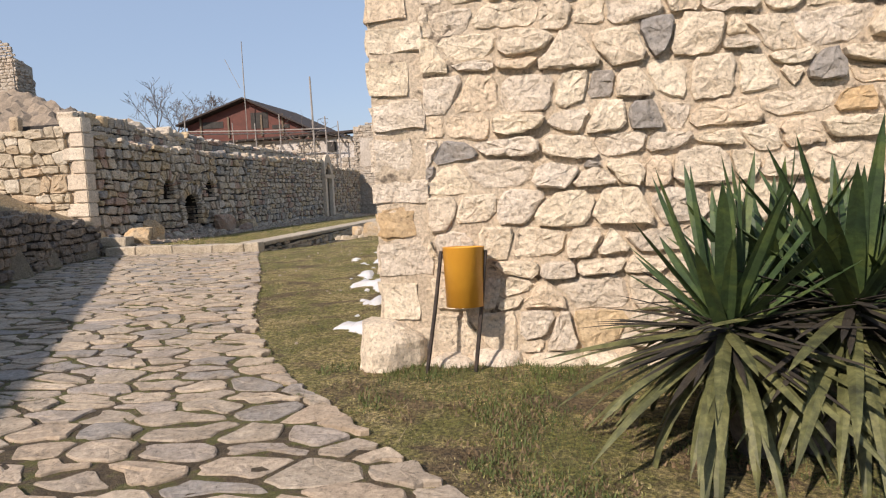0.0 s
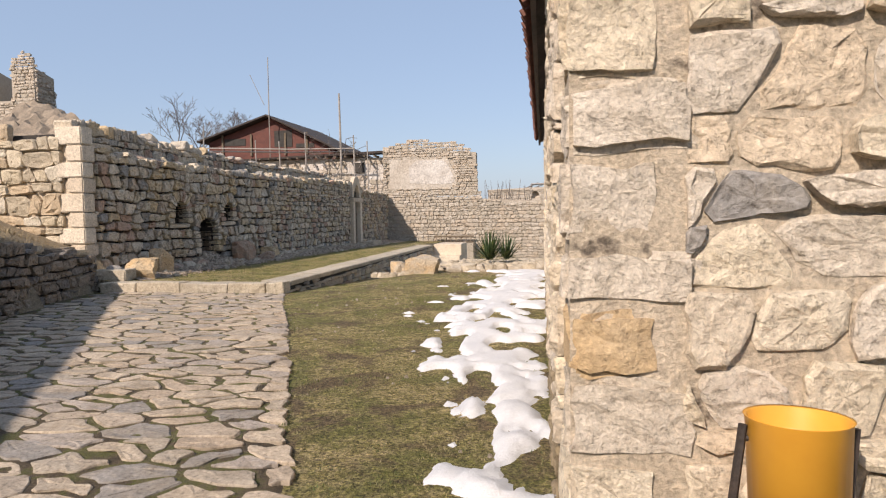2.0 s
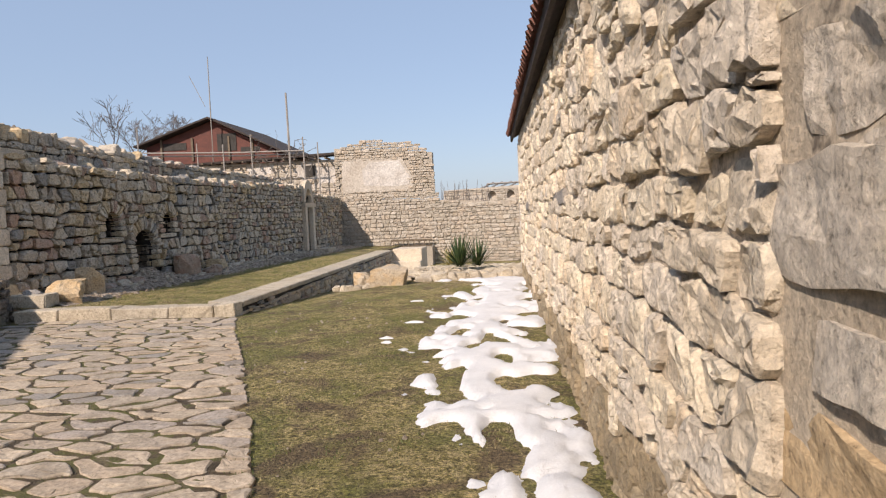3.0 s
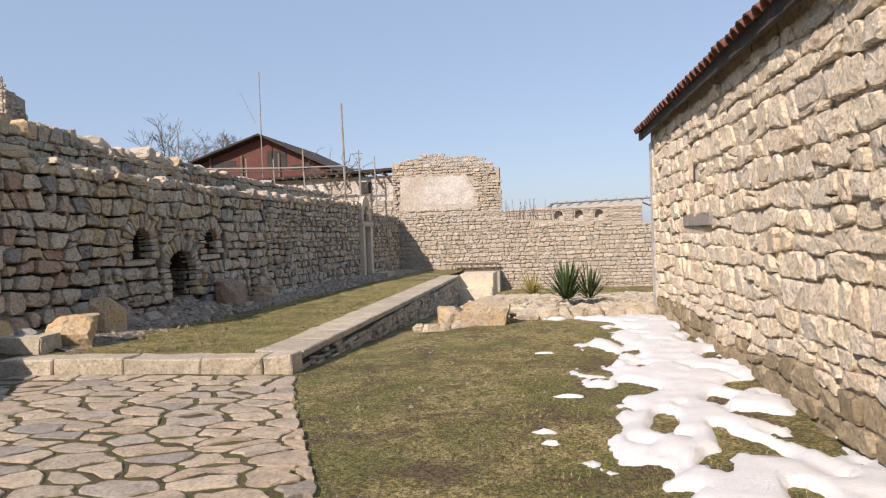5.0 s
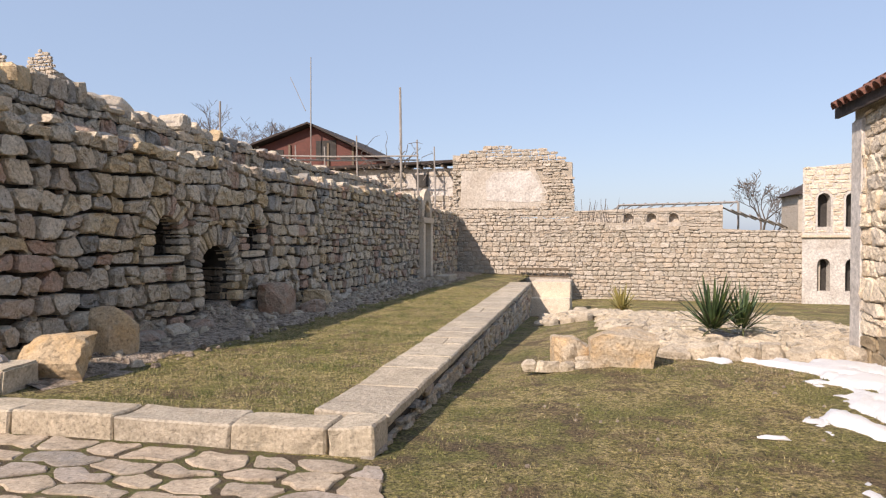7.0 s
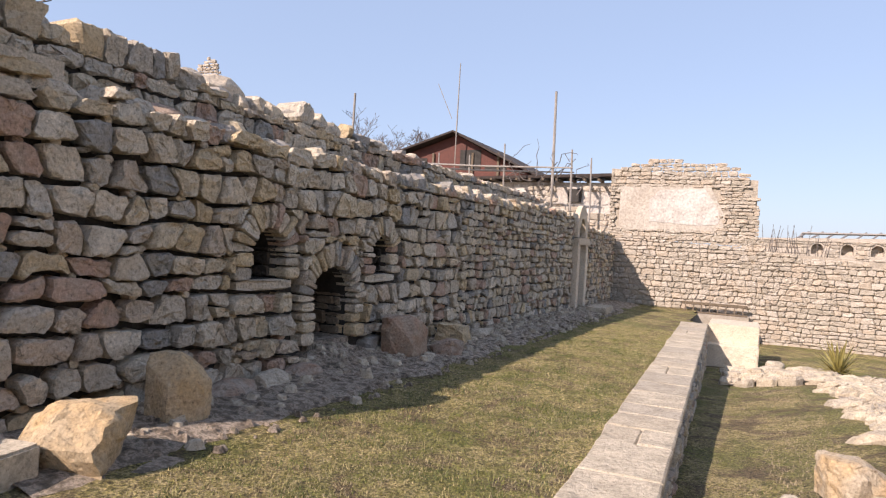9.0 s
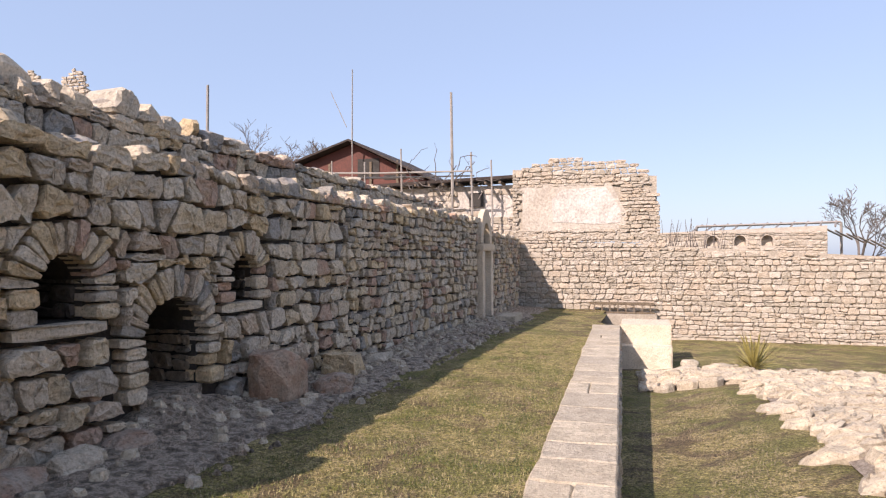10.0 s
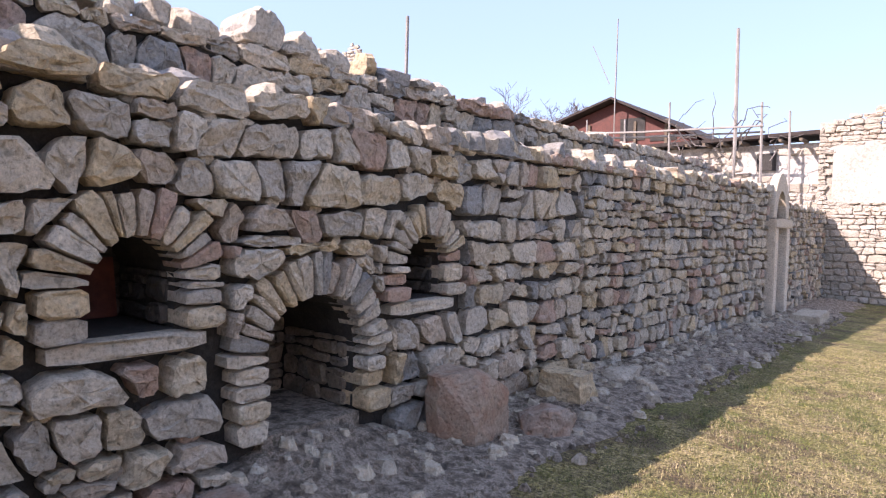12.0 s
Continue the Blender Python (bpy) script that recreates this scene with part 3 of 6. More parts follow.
ring_polys = [q for c, h, s, t in NICHES for q in arch_ring(rng, c, h, s, t, 0.27)]
lay_stones(wall_west, west_frame, ring_polys, rng, 0.006, 0.2, 0.055, 0.20, 0.008, lambda u, v: M_WEST, lambda u, v: True, piece="arch_stone")
lay_stones(wall_west, west_frame, polys, rng, 0.0165, 0.17, 0.066, 0.13, 0.014, lambda u, v: M_WEST, lambda u, v: 14.6 < u < 18.9, limit=300, corner=0.20, tilt=0.20, rag=0.10)
# small stones wedged into the joints
chinks = []
for p in polys:
    for u, v in p:
        if rng.random() < 0.12 and v < west_top(u) - 0.2:
            a0, ru, rv = rng.uniform(0, 6), rng.uniform(0.03, 0.07), rng.uniform(0.02, 0.045)
            chinks.append([(u + ru * math.cos(a0 + k * 1.2566), v + rv * math.sin(a0 + k * 1.2566)) for k in range(5)])
for c, h, s, t in NICHES:
    chinks = clear_of_arch(chinks, c, h, s, t, 0.27)
lay_stones(wall_west, west_frame, chinks, rng, 0.001, 0.12, 0.004, 0.2, 0.006, lambda u, v: M_WEST, lambda u, v: False, piece="chink", corner=0.2)

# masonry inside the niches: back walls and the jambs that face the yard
# dark stone tones paint the niche shade; the large niche borrows M_LOW
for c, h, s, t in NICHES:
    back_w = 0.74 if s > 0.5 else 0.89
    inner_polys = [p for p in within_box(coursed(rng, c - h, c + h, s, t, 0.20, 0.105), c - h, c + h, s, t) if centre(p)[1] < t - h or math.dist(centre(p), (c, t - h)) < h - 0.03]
    lay_stones(wall_west, lambda u, v, w: (WEST_X - back_w + 0.03 + w, u, v), inner_polys, rng, 0.006, 0.05, 0.012, 0.15, 0.006, lambda u, v: M_NICHE_SHADE if s > 0.5 else M_LOW, lambda u, v: True, piece="niche_stone", limit=60)
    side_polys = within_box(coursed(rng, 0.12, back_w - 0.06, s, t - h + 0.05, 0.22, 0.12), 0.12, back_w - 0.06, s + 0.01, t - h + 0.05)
    lay_stones(wall_west, lambda u, v, w: (WEST_X - u, c + h - 0.01 - w, v), side_polys, rng, 0.006, 0.05, 0.014, 0.15, 0.006, lambda u, v: M_NICHE_SHADE if s > 0.5 else M_LOW, lambda u, v: True, piece="niche_stone", limit=60)

# gravelly floor of the large niche
nf = mesh_object("niche_floor", *prism([(16.97, 0.30), (17.77, 0.30), (17.77, 0.432), (16.97, 0.432)], lambda u, v, w: (WEST_X + w, u, v), -0.86, 0.02), M_FOOTSOIL, wall_west)
nf["label"] = "grey gravel floor of the niche"

# south-facing return of the west wall, with its light quoins
wall_return = core_wall("wall_return", [(WEST_X - 0.08, WEST_Y0 + 0.06), (-19, WEST_Y0 + 0.06), (-19, WEST_Y0 + 0.9), (WEST_X - 0.08, WEST_Y0 + 0.9)], -0.4, [2.74, 3.0, 3.0, 2.74], M_MORTAR, "sunlit cream rubble wall with light dressed quoins")


def return_frame(u, v, w):
    return (u, WEST_Y0 - w, v)


polys = within_box(coursed(rng, -18.9, WEST_X - 0.42, 0.0, 3.0, 0.42, 0.27), -18.9, WEST_X - 0.42, 0.0, 3.1)
polys = [p for p in polys if centre(p)[1] < 2.9 + 0.1 * noise.noise((centre(p)[0] * 2, 1, 0))]
lay_stones(wall_return, return_frame, polys, rng, 0.010, 0.1, 0.035, 0.15, 0.012, lambda u, v: M_RETURN, lambda u, v: True)
v = -0.1
k = 0
while v < 2.85:
    hh = rng.uniform(0.27, 0.36)
    wx, wy = ((0.52, 0.28) if k % 2 else (0.30, 0.33))
    bm = box_bm(WEST_X - wx, WEST_X + 0.03, WEST_Y0 - 0.03, WEST_Y0 + wy, v, v + hh - 0.012, 0.02)
    q = part("quoin", bm, M_QUOIN, wall_return)
    v += hh
    k += 1

# low bank wall along the path
LOW = ((-9.72, 13.0), (-9.25, 11.2), (-8.75, 9.6), (-7.85, 7.7), (-6.6, 5.3), (-4.6, 1.5), (-3.2, -2.5))
LOW_LEN = [0.0]
for a, b in zip(LOW, LOW[1:]):
    LOW_LEN.append(LOW_LEN[-1] + math.dist(a, b))


def low_at(u):
    for i in range(len(LOW) - 1):
        if u <= LOW_LEN[i + 1] or i == len(LOW) - 2:
            t = (u - LOW_LEN[i]) / (LOW_LEN[i + 1] - LOW_LEN[i])
            ax, ay = LOW[i]
            bx, by = LOW[i + 1]
            ln = math.dist(LOW[i], LOW[i + 1])
            return ax + (bx - ax) * t, ay + (by - ay) * t, -(by - ay) / ln, (bx - ax) / ln


def low_frame(u, v, w):
    x, y, nx, ny = low_at(u)
    return (x + nx * w, y + ny * w, v)


def low_top(u):
    return lerp_table(((0, 0.66), (1.2, 0.76), (3, 0.96), (5, 1.06), (20, 1.15)), u)


us = [LOW_LEN[-1] * i / 24 for i in range(25)]
vs, fs = [], []
for u in us:
    for w, z in ((-0.05, -0.4), (-0.05, low_top(u) - 0.06), (-0.55, low_top(u) - 0.06), (-0.55, -0.4)):
        vs.append(low_frame(u, z, w))
for i in range(24):
    for k in range(4):
        fs.append((i * 4 + k, i * 4 + (k + 1) % 4, i * 4 + 4 + (k + 1) % 4, i * 4 + 4 + k))
fs += [(0, 1, 2, 3), (96, 99, 98, 97)]
wall_low = tagged(mesh_object("wall_low", vs, fs, M_DARKMORTAR), "low dry-stone retaining wall beside the paved path", "wall", kind="structure")
polys = within_box(coursed(rng, 0, LOW_LEN[-1], -0.25, 1.2, 0.27, 0.17, 0.32, 0.36), 0, LOW_LEN[-1] - 0.05, -0.25, 1.3)
polys = [p for p in polys if centre(p)[1] < low_top(centre(p)[0])]
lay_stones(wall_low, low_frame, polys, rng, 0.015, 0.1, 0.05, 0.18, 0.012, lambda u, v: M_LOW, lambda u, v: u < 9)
# loose cap stones
for i in range(26):
    u = 0.3 + i * 0.42 + rng.uniform(-0.1, 0.1)
    x, y, nx, ny = low_at(u)
    bm = box_bm(-0.2, 0.2, -0.13, 0.13, -0.07, 0.08, 0.04)
    bmesh.ops.transform(bm, matrix=Matrix.Translation((x - nx * 0.2, y - ny * 0.2, low_top(u) + 0.01)) @ Matrix.Rotation(math.atan2(-nx, ny) + rng.uniform(-0.3, 0.3), 4, "Z") @ Matrix.Diagonal((rng.uniform(0.6, 1.1), rng.uniform(0.8, 1.3), rng.uniform(0.6, 1.2), 1)), verts=bm.verts)
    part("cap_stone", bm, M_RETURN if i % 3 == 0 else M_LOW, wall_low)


def bank_height(x, y):
    best = min(((x - px) ** 2 + (y - py) ** 2, low_top(u), (x - px) * nx + (y - py) * ny) for u in us for px, py, nx, ny in (low_at(u),))
    back = math.sqrt(best[0])
    return best[1] - 0.12 + min(2.2, back * 0.36) + 0.06 * noise.noise((x, y, 2.0)) if best[2] < -0.1 else -0.6


bank = sheet("earth_bank", axis_steps([(-40, -19, 3), (-19, -4, 0.4)]), axis_steps([(-8, 13.6, 0.4)]), bank_height, M_BANK)
tagged(bank, "dry brown grassy earth bank behind the low wall", "bank", kind="structure")

# tall boundary wall beyond the bank, which shades the path's edge
wall_south_west = core_wall("wall_south_west", [(-4.4, -4.5), (-12.0, 8.2), (-12.6, 7.9), (-5.0, -4.8)], 0.3, 4.25, M_FARMORTAR, "plain rubble boundary wall above the bank")

# ---- the stone house beside the path ----
HX0, HY0, HX1, HY1, HTOP = -1.38, 4.80, 4.4, 17.4, 2.92


def side_x(y):
    return HX0 - 0.35 * (y - HY0) / (HY1 - HY0)


stone_house = empty_thing("stone_house", (1.5, 11, -0.15), "cream rubble-stone house with clay tile roof", "house")


def house_part(name, verts, faces, mat, label=""):
    ob = mesh_object(name, verts, faces, mat, stone_house)
    ob.location = -stone_house.location
    if label:
        ob["label"] = label
    bm = bmesh.new()
    bm.from_mesh(ob.data)
    bmesh.ops.recalc_face_normals(bm, faces=bm.faces)
    bm.to_mesh(ob.data)
    bm.free()
    return ob


RIDGE_X, RIDGE_Z = 1.4, 4.7
cx0, cx1 = HX0 + 0.004, side_x(HY1) + 0.004
body_v = [(cx0, HY0 - 0.004, -0.6), (HX1, HY0 - 0.004, -0.6), (HX1, HY1, -0.6), (cx1, HY1, -0.6), (cx0, HY0 - 0.004, HTOP), (RIDGE_X, HY0 - 0.004, RIDGE_Z - 0.1), (HX1, HY0 - 0.004, HTOP), (HX1, HY1, HTOP), (RIDGE_X, HY1, RIDGE_Z - 0.1), (cx1, HY1, HTOP)]
body_f = [(0, 1, 6, 5, 4), (2, 3, 9, 8, 7), (1, 2, 7, 6), (3, 0, 4, 9), (4, 5, 8, 9), (5, 6, 7, 8), (0, 3, 2, 1)]
house_wall = house_part("wall", body_v, body_f, M_MORTAR)
bpy.context.view_layer.update()


def front_frame(u, v, w):
    return (u, HY0 - w, v)


def west_side_frame(u, v, w):
    return (side_x(u) - w, u, v)


cut_out(house_wall, [prism([(14.58, 1.62), (14.90, 1.62), (14.90, 2.38), (14.58, 2.38)], west_side_frame, -0.7, 0.3)])
greys = [(-0.82, 1.39), (0.23, 1.68), (0.03, 1.22), (0.01, 1.45), (0.31, 1.47), (0.36, 1.95), (1.55, 1.9), (-0.98, 1.18)]
pairs = within_box(coursed(rng, HX0 + 0.36, HX1, -0.25, 4.8, 0.29, 0.21, 0.28, 0.38), HX0 + 0.36, HX1, -0.25, 4.8)
pairs = [p for p in pairs if centre(p)[1] < HTOP + (RIDGE_Z - HTOP) * (1 - abs(centre(p)[0] - RIDGE_X) / 2.9) - 0.15]
grey_spots = {min((k for k in range(len(pairs)) if poly_area(pairs[k]) < 0.05), key=lambda k: math.dist(centre(pairs[k]), g)) for g in greys}
greys = [centre(pairs[k]) for k in grey_spots]


def front_mat(u, v):
    if any(math.dist((u, v), g) < 0.05 for g in greys):
        return M_GREY
    return M_OCHRE if (math.floor(u * 7.3) * 31 + math.floor(v * 9.1) * 17) % 61 == 0 else M_HOUSE


def lay_on_house(frame_of, polys, mat_of, near, gap, depth, proud, edge, wobble, limit=300):
    lay_stones(house_wall, frame_of, polys, rng, gap, depth, proud, edge, wobble, mat_of, near, limit=limit, rag=0.08, tilt=0.12, corner=0.22)


lay_on_house(front_frame, [p for p in pairs if centre(p)[0] < -0.45], front_mat, lambda u, v: v < 2.8, 0.009, 0.09, 0.028, 0.11, 0.007, 100)
lay_on_house(front_frame, [p for p in pairs if centre(p)[0] >= -0.45], front_mat, lambda u, v: u < 2.6 and v < 2.6, 0.009, 0.09, 0.055, 0.11, 0.008, 240)
polys = within_box(coursed(rng, HY0 + 0.44, HY1 - 0.3, -0.3, HTOP - 0.1, 0.27, 0.185, 0.30, 0.36), HY0 + 0.44, HY1 - 0.28, -0.3, HTOP - 0.12)
polys = [p for p in clear_of_arch(polys, 14.74, 0.16, 1.62, 2.44, 0.01) if not (13.76 < centre(p)[0] < 15.3 and 1.34 < centre(p)[1] < 1.54)]


def side_mat(u, v):
    return M_FOOT if v < 0.28 + 0.16 * noise.noise((u * 1.3, 4, 0)) else M_HOUSE


lay_on_house(west_side_frame, polys, side_mat, lambda u, v: u < 9.2, 0.005, 0.12, 0.032, 0.16, 0.009, 300)
# quoins at the corner
v, k = -0.15, 0
for hh in (0.30, 0.32, 0.28, 0.23, 0.20, 0.30, 0.24, 0.29, 0.22, 0.33, 0.25, 0.15):
    wx, wy = ((0.30, 0.50) if k % 2 else (0.40, 0.34))
    bm = box_bm(HX0 - 0.016, HX0 + wx, HY0 - 0.020, HY0 + wy, v, v + hh - 0.010, 0.026)
    bmesh.ops.subdivide_edges(bm, edges=[e for e in bm.edges if e.calc_length() > 0.15], cuts=4, use_grid_fill=True)
    for vert in bm.verts:
        vert.co += noise.noise_vector(vert.co * 4.0 + Vector((0, 0, k * 3.7))) * 0.030 + noise.noise_vector(vert.co * 13.0) * 0.016 + noise.noise_vector(vert.co * 29.0) * 0.006
    q = part("quoin", bm, M_OCHRE if k == 3 else M_HOUSE, house_wall)
    v += hh
    k += 1


# ---- kerb of the raised strip ----
kerb = empty_thing("kerb", (-7, 13, 0), "pale stone kerb edging the raised grass strip", "kerb", kind="structure")


def slab(name, corners, z0, z1, mat, parent, seed, jag=0.012, label=""):
    """A worn slab over four plan corners; z1 is one height or four."""
    tops = z1 if isinstance(z1, (list, tuple)) else [z1] * 4
    bm = bmesh.new()
    lo = [bm.verts.new((x, y, z0)) for x, y in corners]
    hi = [bm.verts.new((x, y, t)) for (x, y), t in zip(corners, tops)]
    bm.faces.new(lo[::-1])
    bm.faces.new(hi)
    for i in range(4):
        bm.faces.new((lo[i], lo[(i + 1) % 4], hi[(i + 1) % 4], hi[i]))
    bmesh.ops.bevel(bm, geom=[e for e in bm.edges], offset=0.014, segments=1, affect="EDGES")
    bmesh.ops.subdivide_edges(bm, edges=[e for e in bm.edges if e.calc_length() > 0.16], cuts=2, use_grid_fill=True)
    off = -parent.matrix_world.translation
    for v in bm.verts:
        v.co += noise.noise_vector(v.co * 5 + Vector((seed, 0, 0))) * jag
        v.co += off
    return part(name, bm, mat, parent, label)


x = -9.35
k = 0
FRONT = (( -9.35, 12.62), (-6.03, 12.86))
while x < -6.08:
    w = min(rng.uniform(0.62, 1.05), -6.04 - x)
    if -6.04 - x - w < 0.3:
        w = -6.04 - x
    f = lambda xx: 12.62 + (xx + 9.35) / 3.32 * 0.24
    slab("kerb_stone", [(x, f(x)), (x + w - 0.012, f(x + w)), (x + w - 0.012, f(x + w) + 0.34), (x, f(x) + 0.34)], -0.25, 0.165 + rng.uniform(-0.012, 0.012), M_KERB, kerb, k, 0.022)
    x += w
    k += 1
y = 13.22
while y < 28.3:
    ln = rng.uniform(0.45, 0.9)
    z = lambda yy: 0.165 - (yy - 12.9) * 0.0085
    xl = lambda yy: kerb_left(yy) + 0.07 * noise.noise((yy * 1.4, 5, 5))
    xr = lambda yy: -6.04 - (yy - 12.9) * 0.031
    mid = rng.uniform(0.4, 0.6)
    l0, l1 = xl(y), xl(y + ln)
    if rng.random() < 0.22:
        m = lambda yy: (kerb_left(yy)) * mid + xr(yy) * (1 - mid)
        slab("cap_slab", [(m(y) + 0.004, y), (xr(y), y), (xr(y + ln), y + ln - 0.012), (m(y + ln) + 0.004, y + ln - 0.012)], z(y) - 0.09, [z(y), z(y), z(y + ln), z(y + ln)], M_KERB, kerb, y)
        slab("cap_slab", [(xl(y), y), (m(y) - 0.004, y), (m(y + ln) - 0.004, y + ln - 0.02), (xl(y + ln), y + ln - 0.02)], z(y) - 0.09, [z(y) - 0.01, z(y) - 0.01, z(y + ln), z(y + ln)], M_KERB, kerb, y + 3)
    else:
        slab("cap_slab", [(xl(y), y), (xr(y), y), (xr(y + ln), y + ln - 0.012), (xl(y + ln), y + ln - 0.012)], z(y) - 0.09, [z(y), z(y), z(y + ln), z(y + ln)], M_KERB, kerb, y)
    y += ln
core_v = [(-6.5, 13.15, -0.9), (-6.08, 12.95, -0.9), (-6.57, 28.3, -0.9), (-7.0, 28.3, -0.9), (-6.5, 13.15, 0.09), (-6.08, 12.95, 0.09), (-6.57, 28.3, -0.05), (-7.0, 28.3, -0.05)]
kc = mesh_object("kerb_core", core_v, [(3, 2, 1, 0), (4, 5, 6, 7), (0, 1, 5, 4), (1, 2, 6, 5), (2, 3, 7, 6), (3, 0, 4, 7)], M_DARKMORTAR, kerb)
kc.location = -kerb.location


def kerb_frame(u, v, w):
    return (-6.06 - (u - 12.9) * 0.031 + w, u, v)


kerb_polys = [p for p in coursed(rng, 12.95, 28.25, -1.0, 0.08, 0.24, 0.10) if ground_z(-6, centre(p)[0]) - 0.1 < centre(p)[1] < 0.05 - (centre(p)[0] - 12.9) * 0.0085]
lay_stones(kerb, kerb_frame, kerb_polys, rng, 0.006, 0.06, 0.03, 0.2, 0.01, lambda u, v: M_WEST, lambda u, v: u < 17.5, piece="face_stone", limit=150)

# ---- dressed blocks and the sunken end beyond the kerb ----
def rock(name, place, size, mat, label, seed, turn=0.0, category="boulder", rough=0.22, cuts=6, group="", sharp=0.0):
    """A broken, angular boulder resting on the ground."""
    r = random.Random(seed)
    bm = bmesh.new()
    bmesh.ops.create_cube(bm, size=2)
    bmesh.ops.subdivide_edges(bm, edges=bm.edges[:], cuts=cuts, use_grid_fill=True)
    planes = [(Vector((r.uniform(-1, 1), r.uniform(-1, 1), r.uniform(-0.2, 1))).normalized(), r.uniform(0.80, 1.15)) for _ in range(11)]
    for v in bm.verts:
        p = v.co.lerp(v.co.normalized() * 1.25, 0.12)
        for nrm, d in planes:
            over = p.dot(nrm) - d
            if over > 0:
                p -= nrm * over
        p += noise.noise_vector(p * 1.7 + Vector((seed * 3.1, 0, 0))) * rough * 0.5 + noise.noise_vector(p * 4.5 + Vector((0, seed, 0))) * rough * 0.30 + noise.noise_vector(p * 11 + Vector((seed, 0, 0))) * rough * 0.12
        v.co = Vector((p.x * size[0] / 2, p.y * size[1] / 2, (p.z + 1) * size[2] / 2 - 0.06))
    bmesh.ops.recalc_face_normals(bm, faces=bm.faces)
    me = bpy.data.meshes.new(name)
    bm.to_mesh(me)
    bm.free()
    me.materials.append(mat)
    ob = new(name, me)
    ob.location, ob.rotation_euler = place, (0, 0, radians(turn))
    return tagged(ob, label, category, group)


def block(name, place, size, mat, label, turn=0.0, seed=0, group=""):
    bm = box_bm(-size[0] / 2, size[0] / 2, -size[1] / 2, size[1] / 2, -0.05, size[2], 0.018)
    bmesh.ops.subdivide_edges(bm, edges=[e for e in bm.edges if e.calc_length() > 0.1], cuts=3, use_grid_fill=True)
    for v in bm.verts:
        v.co += noise.noise_vector(v.co * 6 + Vector((seed, 0, 0))) * 0.014
    bmesh.ops.recalc_face_normals(bm, faces=bm.faces)
    me = bpy.data.meshes.new(name)
    bm.to_mesh(me)
    bm.free()
    me.materials.append(mat)
    ob = new(name, me)
    ob.location, ob.rotation_euler = place, (0, 0, radians(turn))
    return tagged(ob, label, "stone block", group)


block("stone_block", (-9.50, 13.22, 0.10), (0.62, 0.42, 0.26), M_KERB, "squared pale stone block on the kerb end", 8, 2)
rock("stone_lump", (-9.56, 13.30, 0.36), (0.30, 0.24, 0.13), M_GREY, "small weathered stone lying on the squared block", 4)
rock("boulder", (-9.32, 13.74, 0.12), (0.56, 0.50, 0.46), M_BOULDER, "large ochre boulder at the wall foot", 21, 20)
rock("stone_stump", (-9.55, 14.72, 0.1), (0.44, 0.40, 0.62), M_BOULDER, "upright broken ochre stone against the wall", 35, 18, rough=0.10)
for i, (yy, xx, sz, sd) in enumerate(((15.55, -9.78, (0.34, 0.55, 0.24), 5), (16.10, -9.80, (0.34, 0.46, 0.26), 6), (16.55, -9.80, (0.36, 0.42, 0.26), 7), (17.10, -9.86, (0.34, 0.60, 0.20), 8), (17.75, -9.88, (0.3, 0.35, 0.16), 9), (15.1, -9.95, (0.3, 0.4, 0.3), 10))):
    rock("footing_stone", (xx, yy, 0.10), sz, M_WEST if i % 2 else M_REDROCK, "rough footing stone along the wall base", sd, rng.uniform(-8, 8), "stone", group="footing stones")
rock("boulder", (-9.72, 18.62, 0.1), (0.55, 0.62, 0.60), M_REDROCK, "big reddish-brown boulder leaning at the wall", 41, 15)
rock("boulder", (-9.35, 19.20, 0.08), (0.45, 0.48, 0.32), M_REDROCK, "low grey-brown boulder on the grit", 42, 40)
rock("boulder", (-9.70, 20.2, 0.06), (0.45, 0.65, 0.42), M_WEST, "grey boulder against the wall foot", 43, 5)
rock("boulder", (-9.75, 21.3, 0.05), (0.4, 0.5, 0.25), M_WEST, "small grey boulder against the wall foot", 44, 5)
block("column_base", (-9.3, 29.0, 0.0), (0.5, 1.3, 0.18), M_KERB, "low worn slab near the doorway", 2, 9)

rock("boulder", (-4.36, 16.35, 0.0), (0.72, 0.62, 0.46), M_BOULDER, "large squared ochre boulder beside the plant bed", 51, 3, rough=0.12)
rock("boulder", (-4.92, 16.55, 0.0), (0.42, 0.40, 0.30), M_BOULDER, "smaller ochre boulder by the large one", 52, 20)
for i in range(7):
    rock("rubble_stone", (-5.05 + rng.uniform(-0.35, 0.35), 16.3 + rng.uniform(-0.3, 0.2), 0.0), (rng.uniform(0.12, 0.24), rng.uniform(0.1, 0.2), rng.uniform(0.08, 0.14)), M_KERB, "loose rubble stone on the grass", 60 + i, rng.uniform(0, 90), "stone", group="loose rubble")

# stone bed with the yucca: edge stones and rough flat paving behind them
bed = empty_thing("plant_bed", (-3, 17.5, 0), "rough stone plant bed edged with boulders", "plant bed", kind="structure")
x = -3.95
k = 0
while x < -1.7:
    w = rng.uniform(0.22, 0.42)
    ob = rock("edge_stone", (x + w / 2 + 3, 16.92 + 0.1 * (x + 4) / 2 - 17.5, -0.02), (w * 1.05, 0.3, rng.uniform(0.2, 0.27)), M_KERB, "", 80 + k, rng.uniform(-8, 8))
    ob.parent = bed
    for key in ("label", "category"):
        if key in ob:
            del ob[key]
    x += w
    k += 1


def bed_z(xx, yy):
    inside = max(0.0, min(1.0, (xx + 4.6) / 0.4)) if yy < 24.0 else max(0.0, min(1.0, (xx + 6.3) / 0.8))
    return ground_z(xx, yy) + 0.11 * inside + 0.03 * noise.noise((xx * 2, yy * 2, 7))


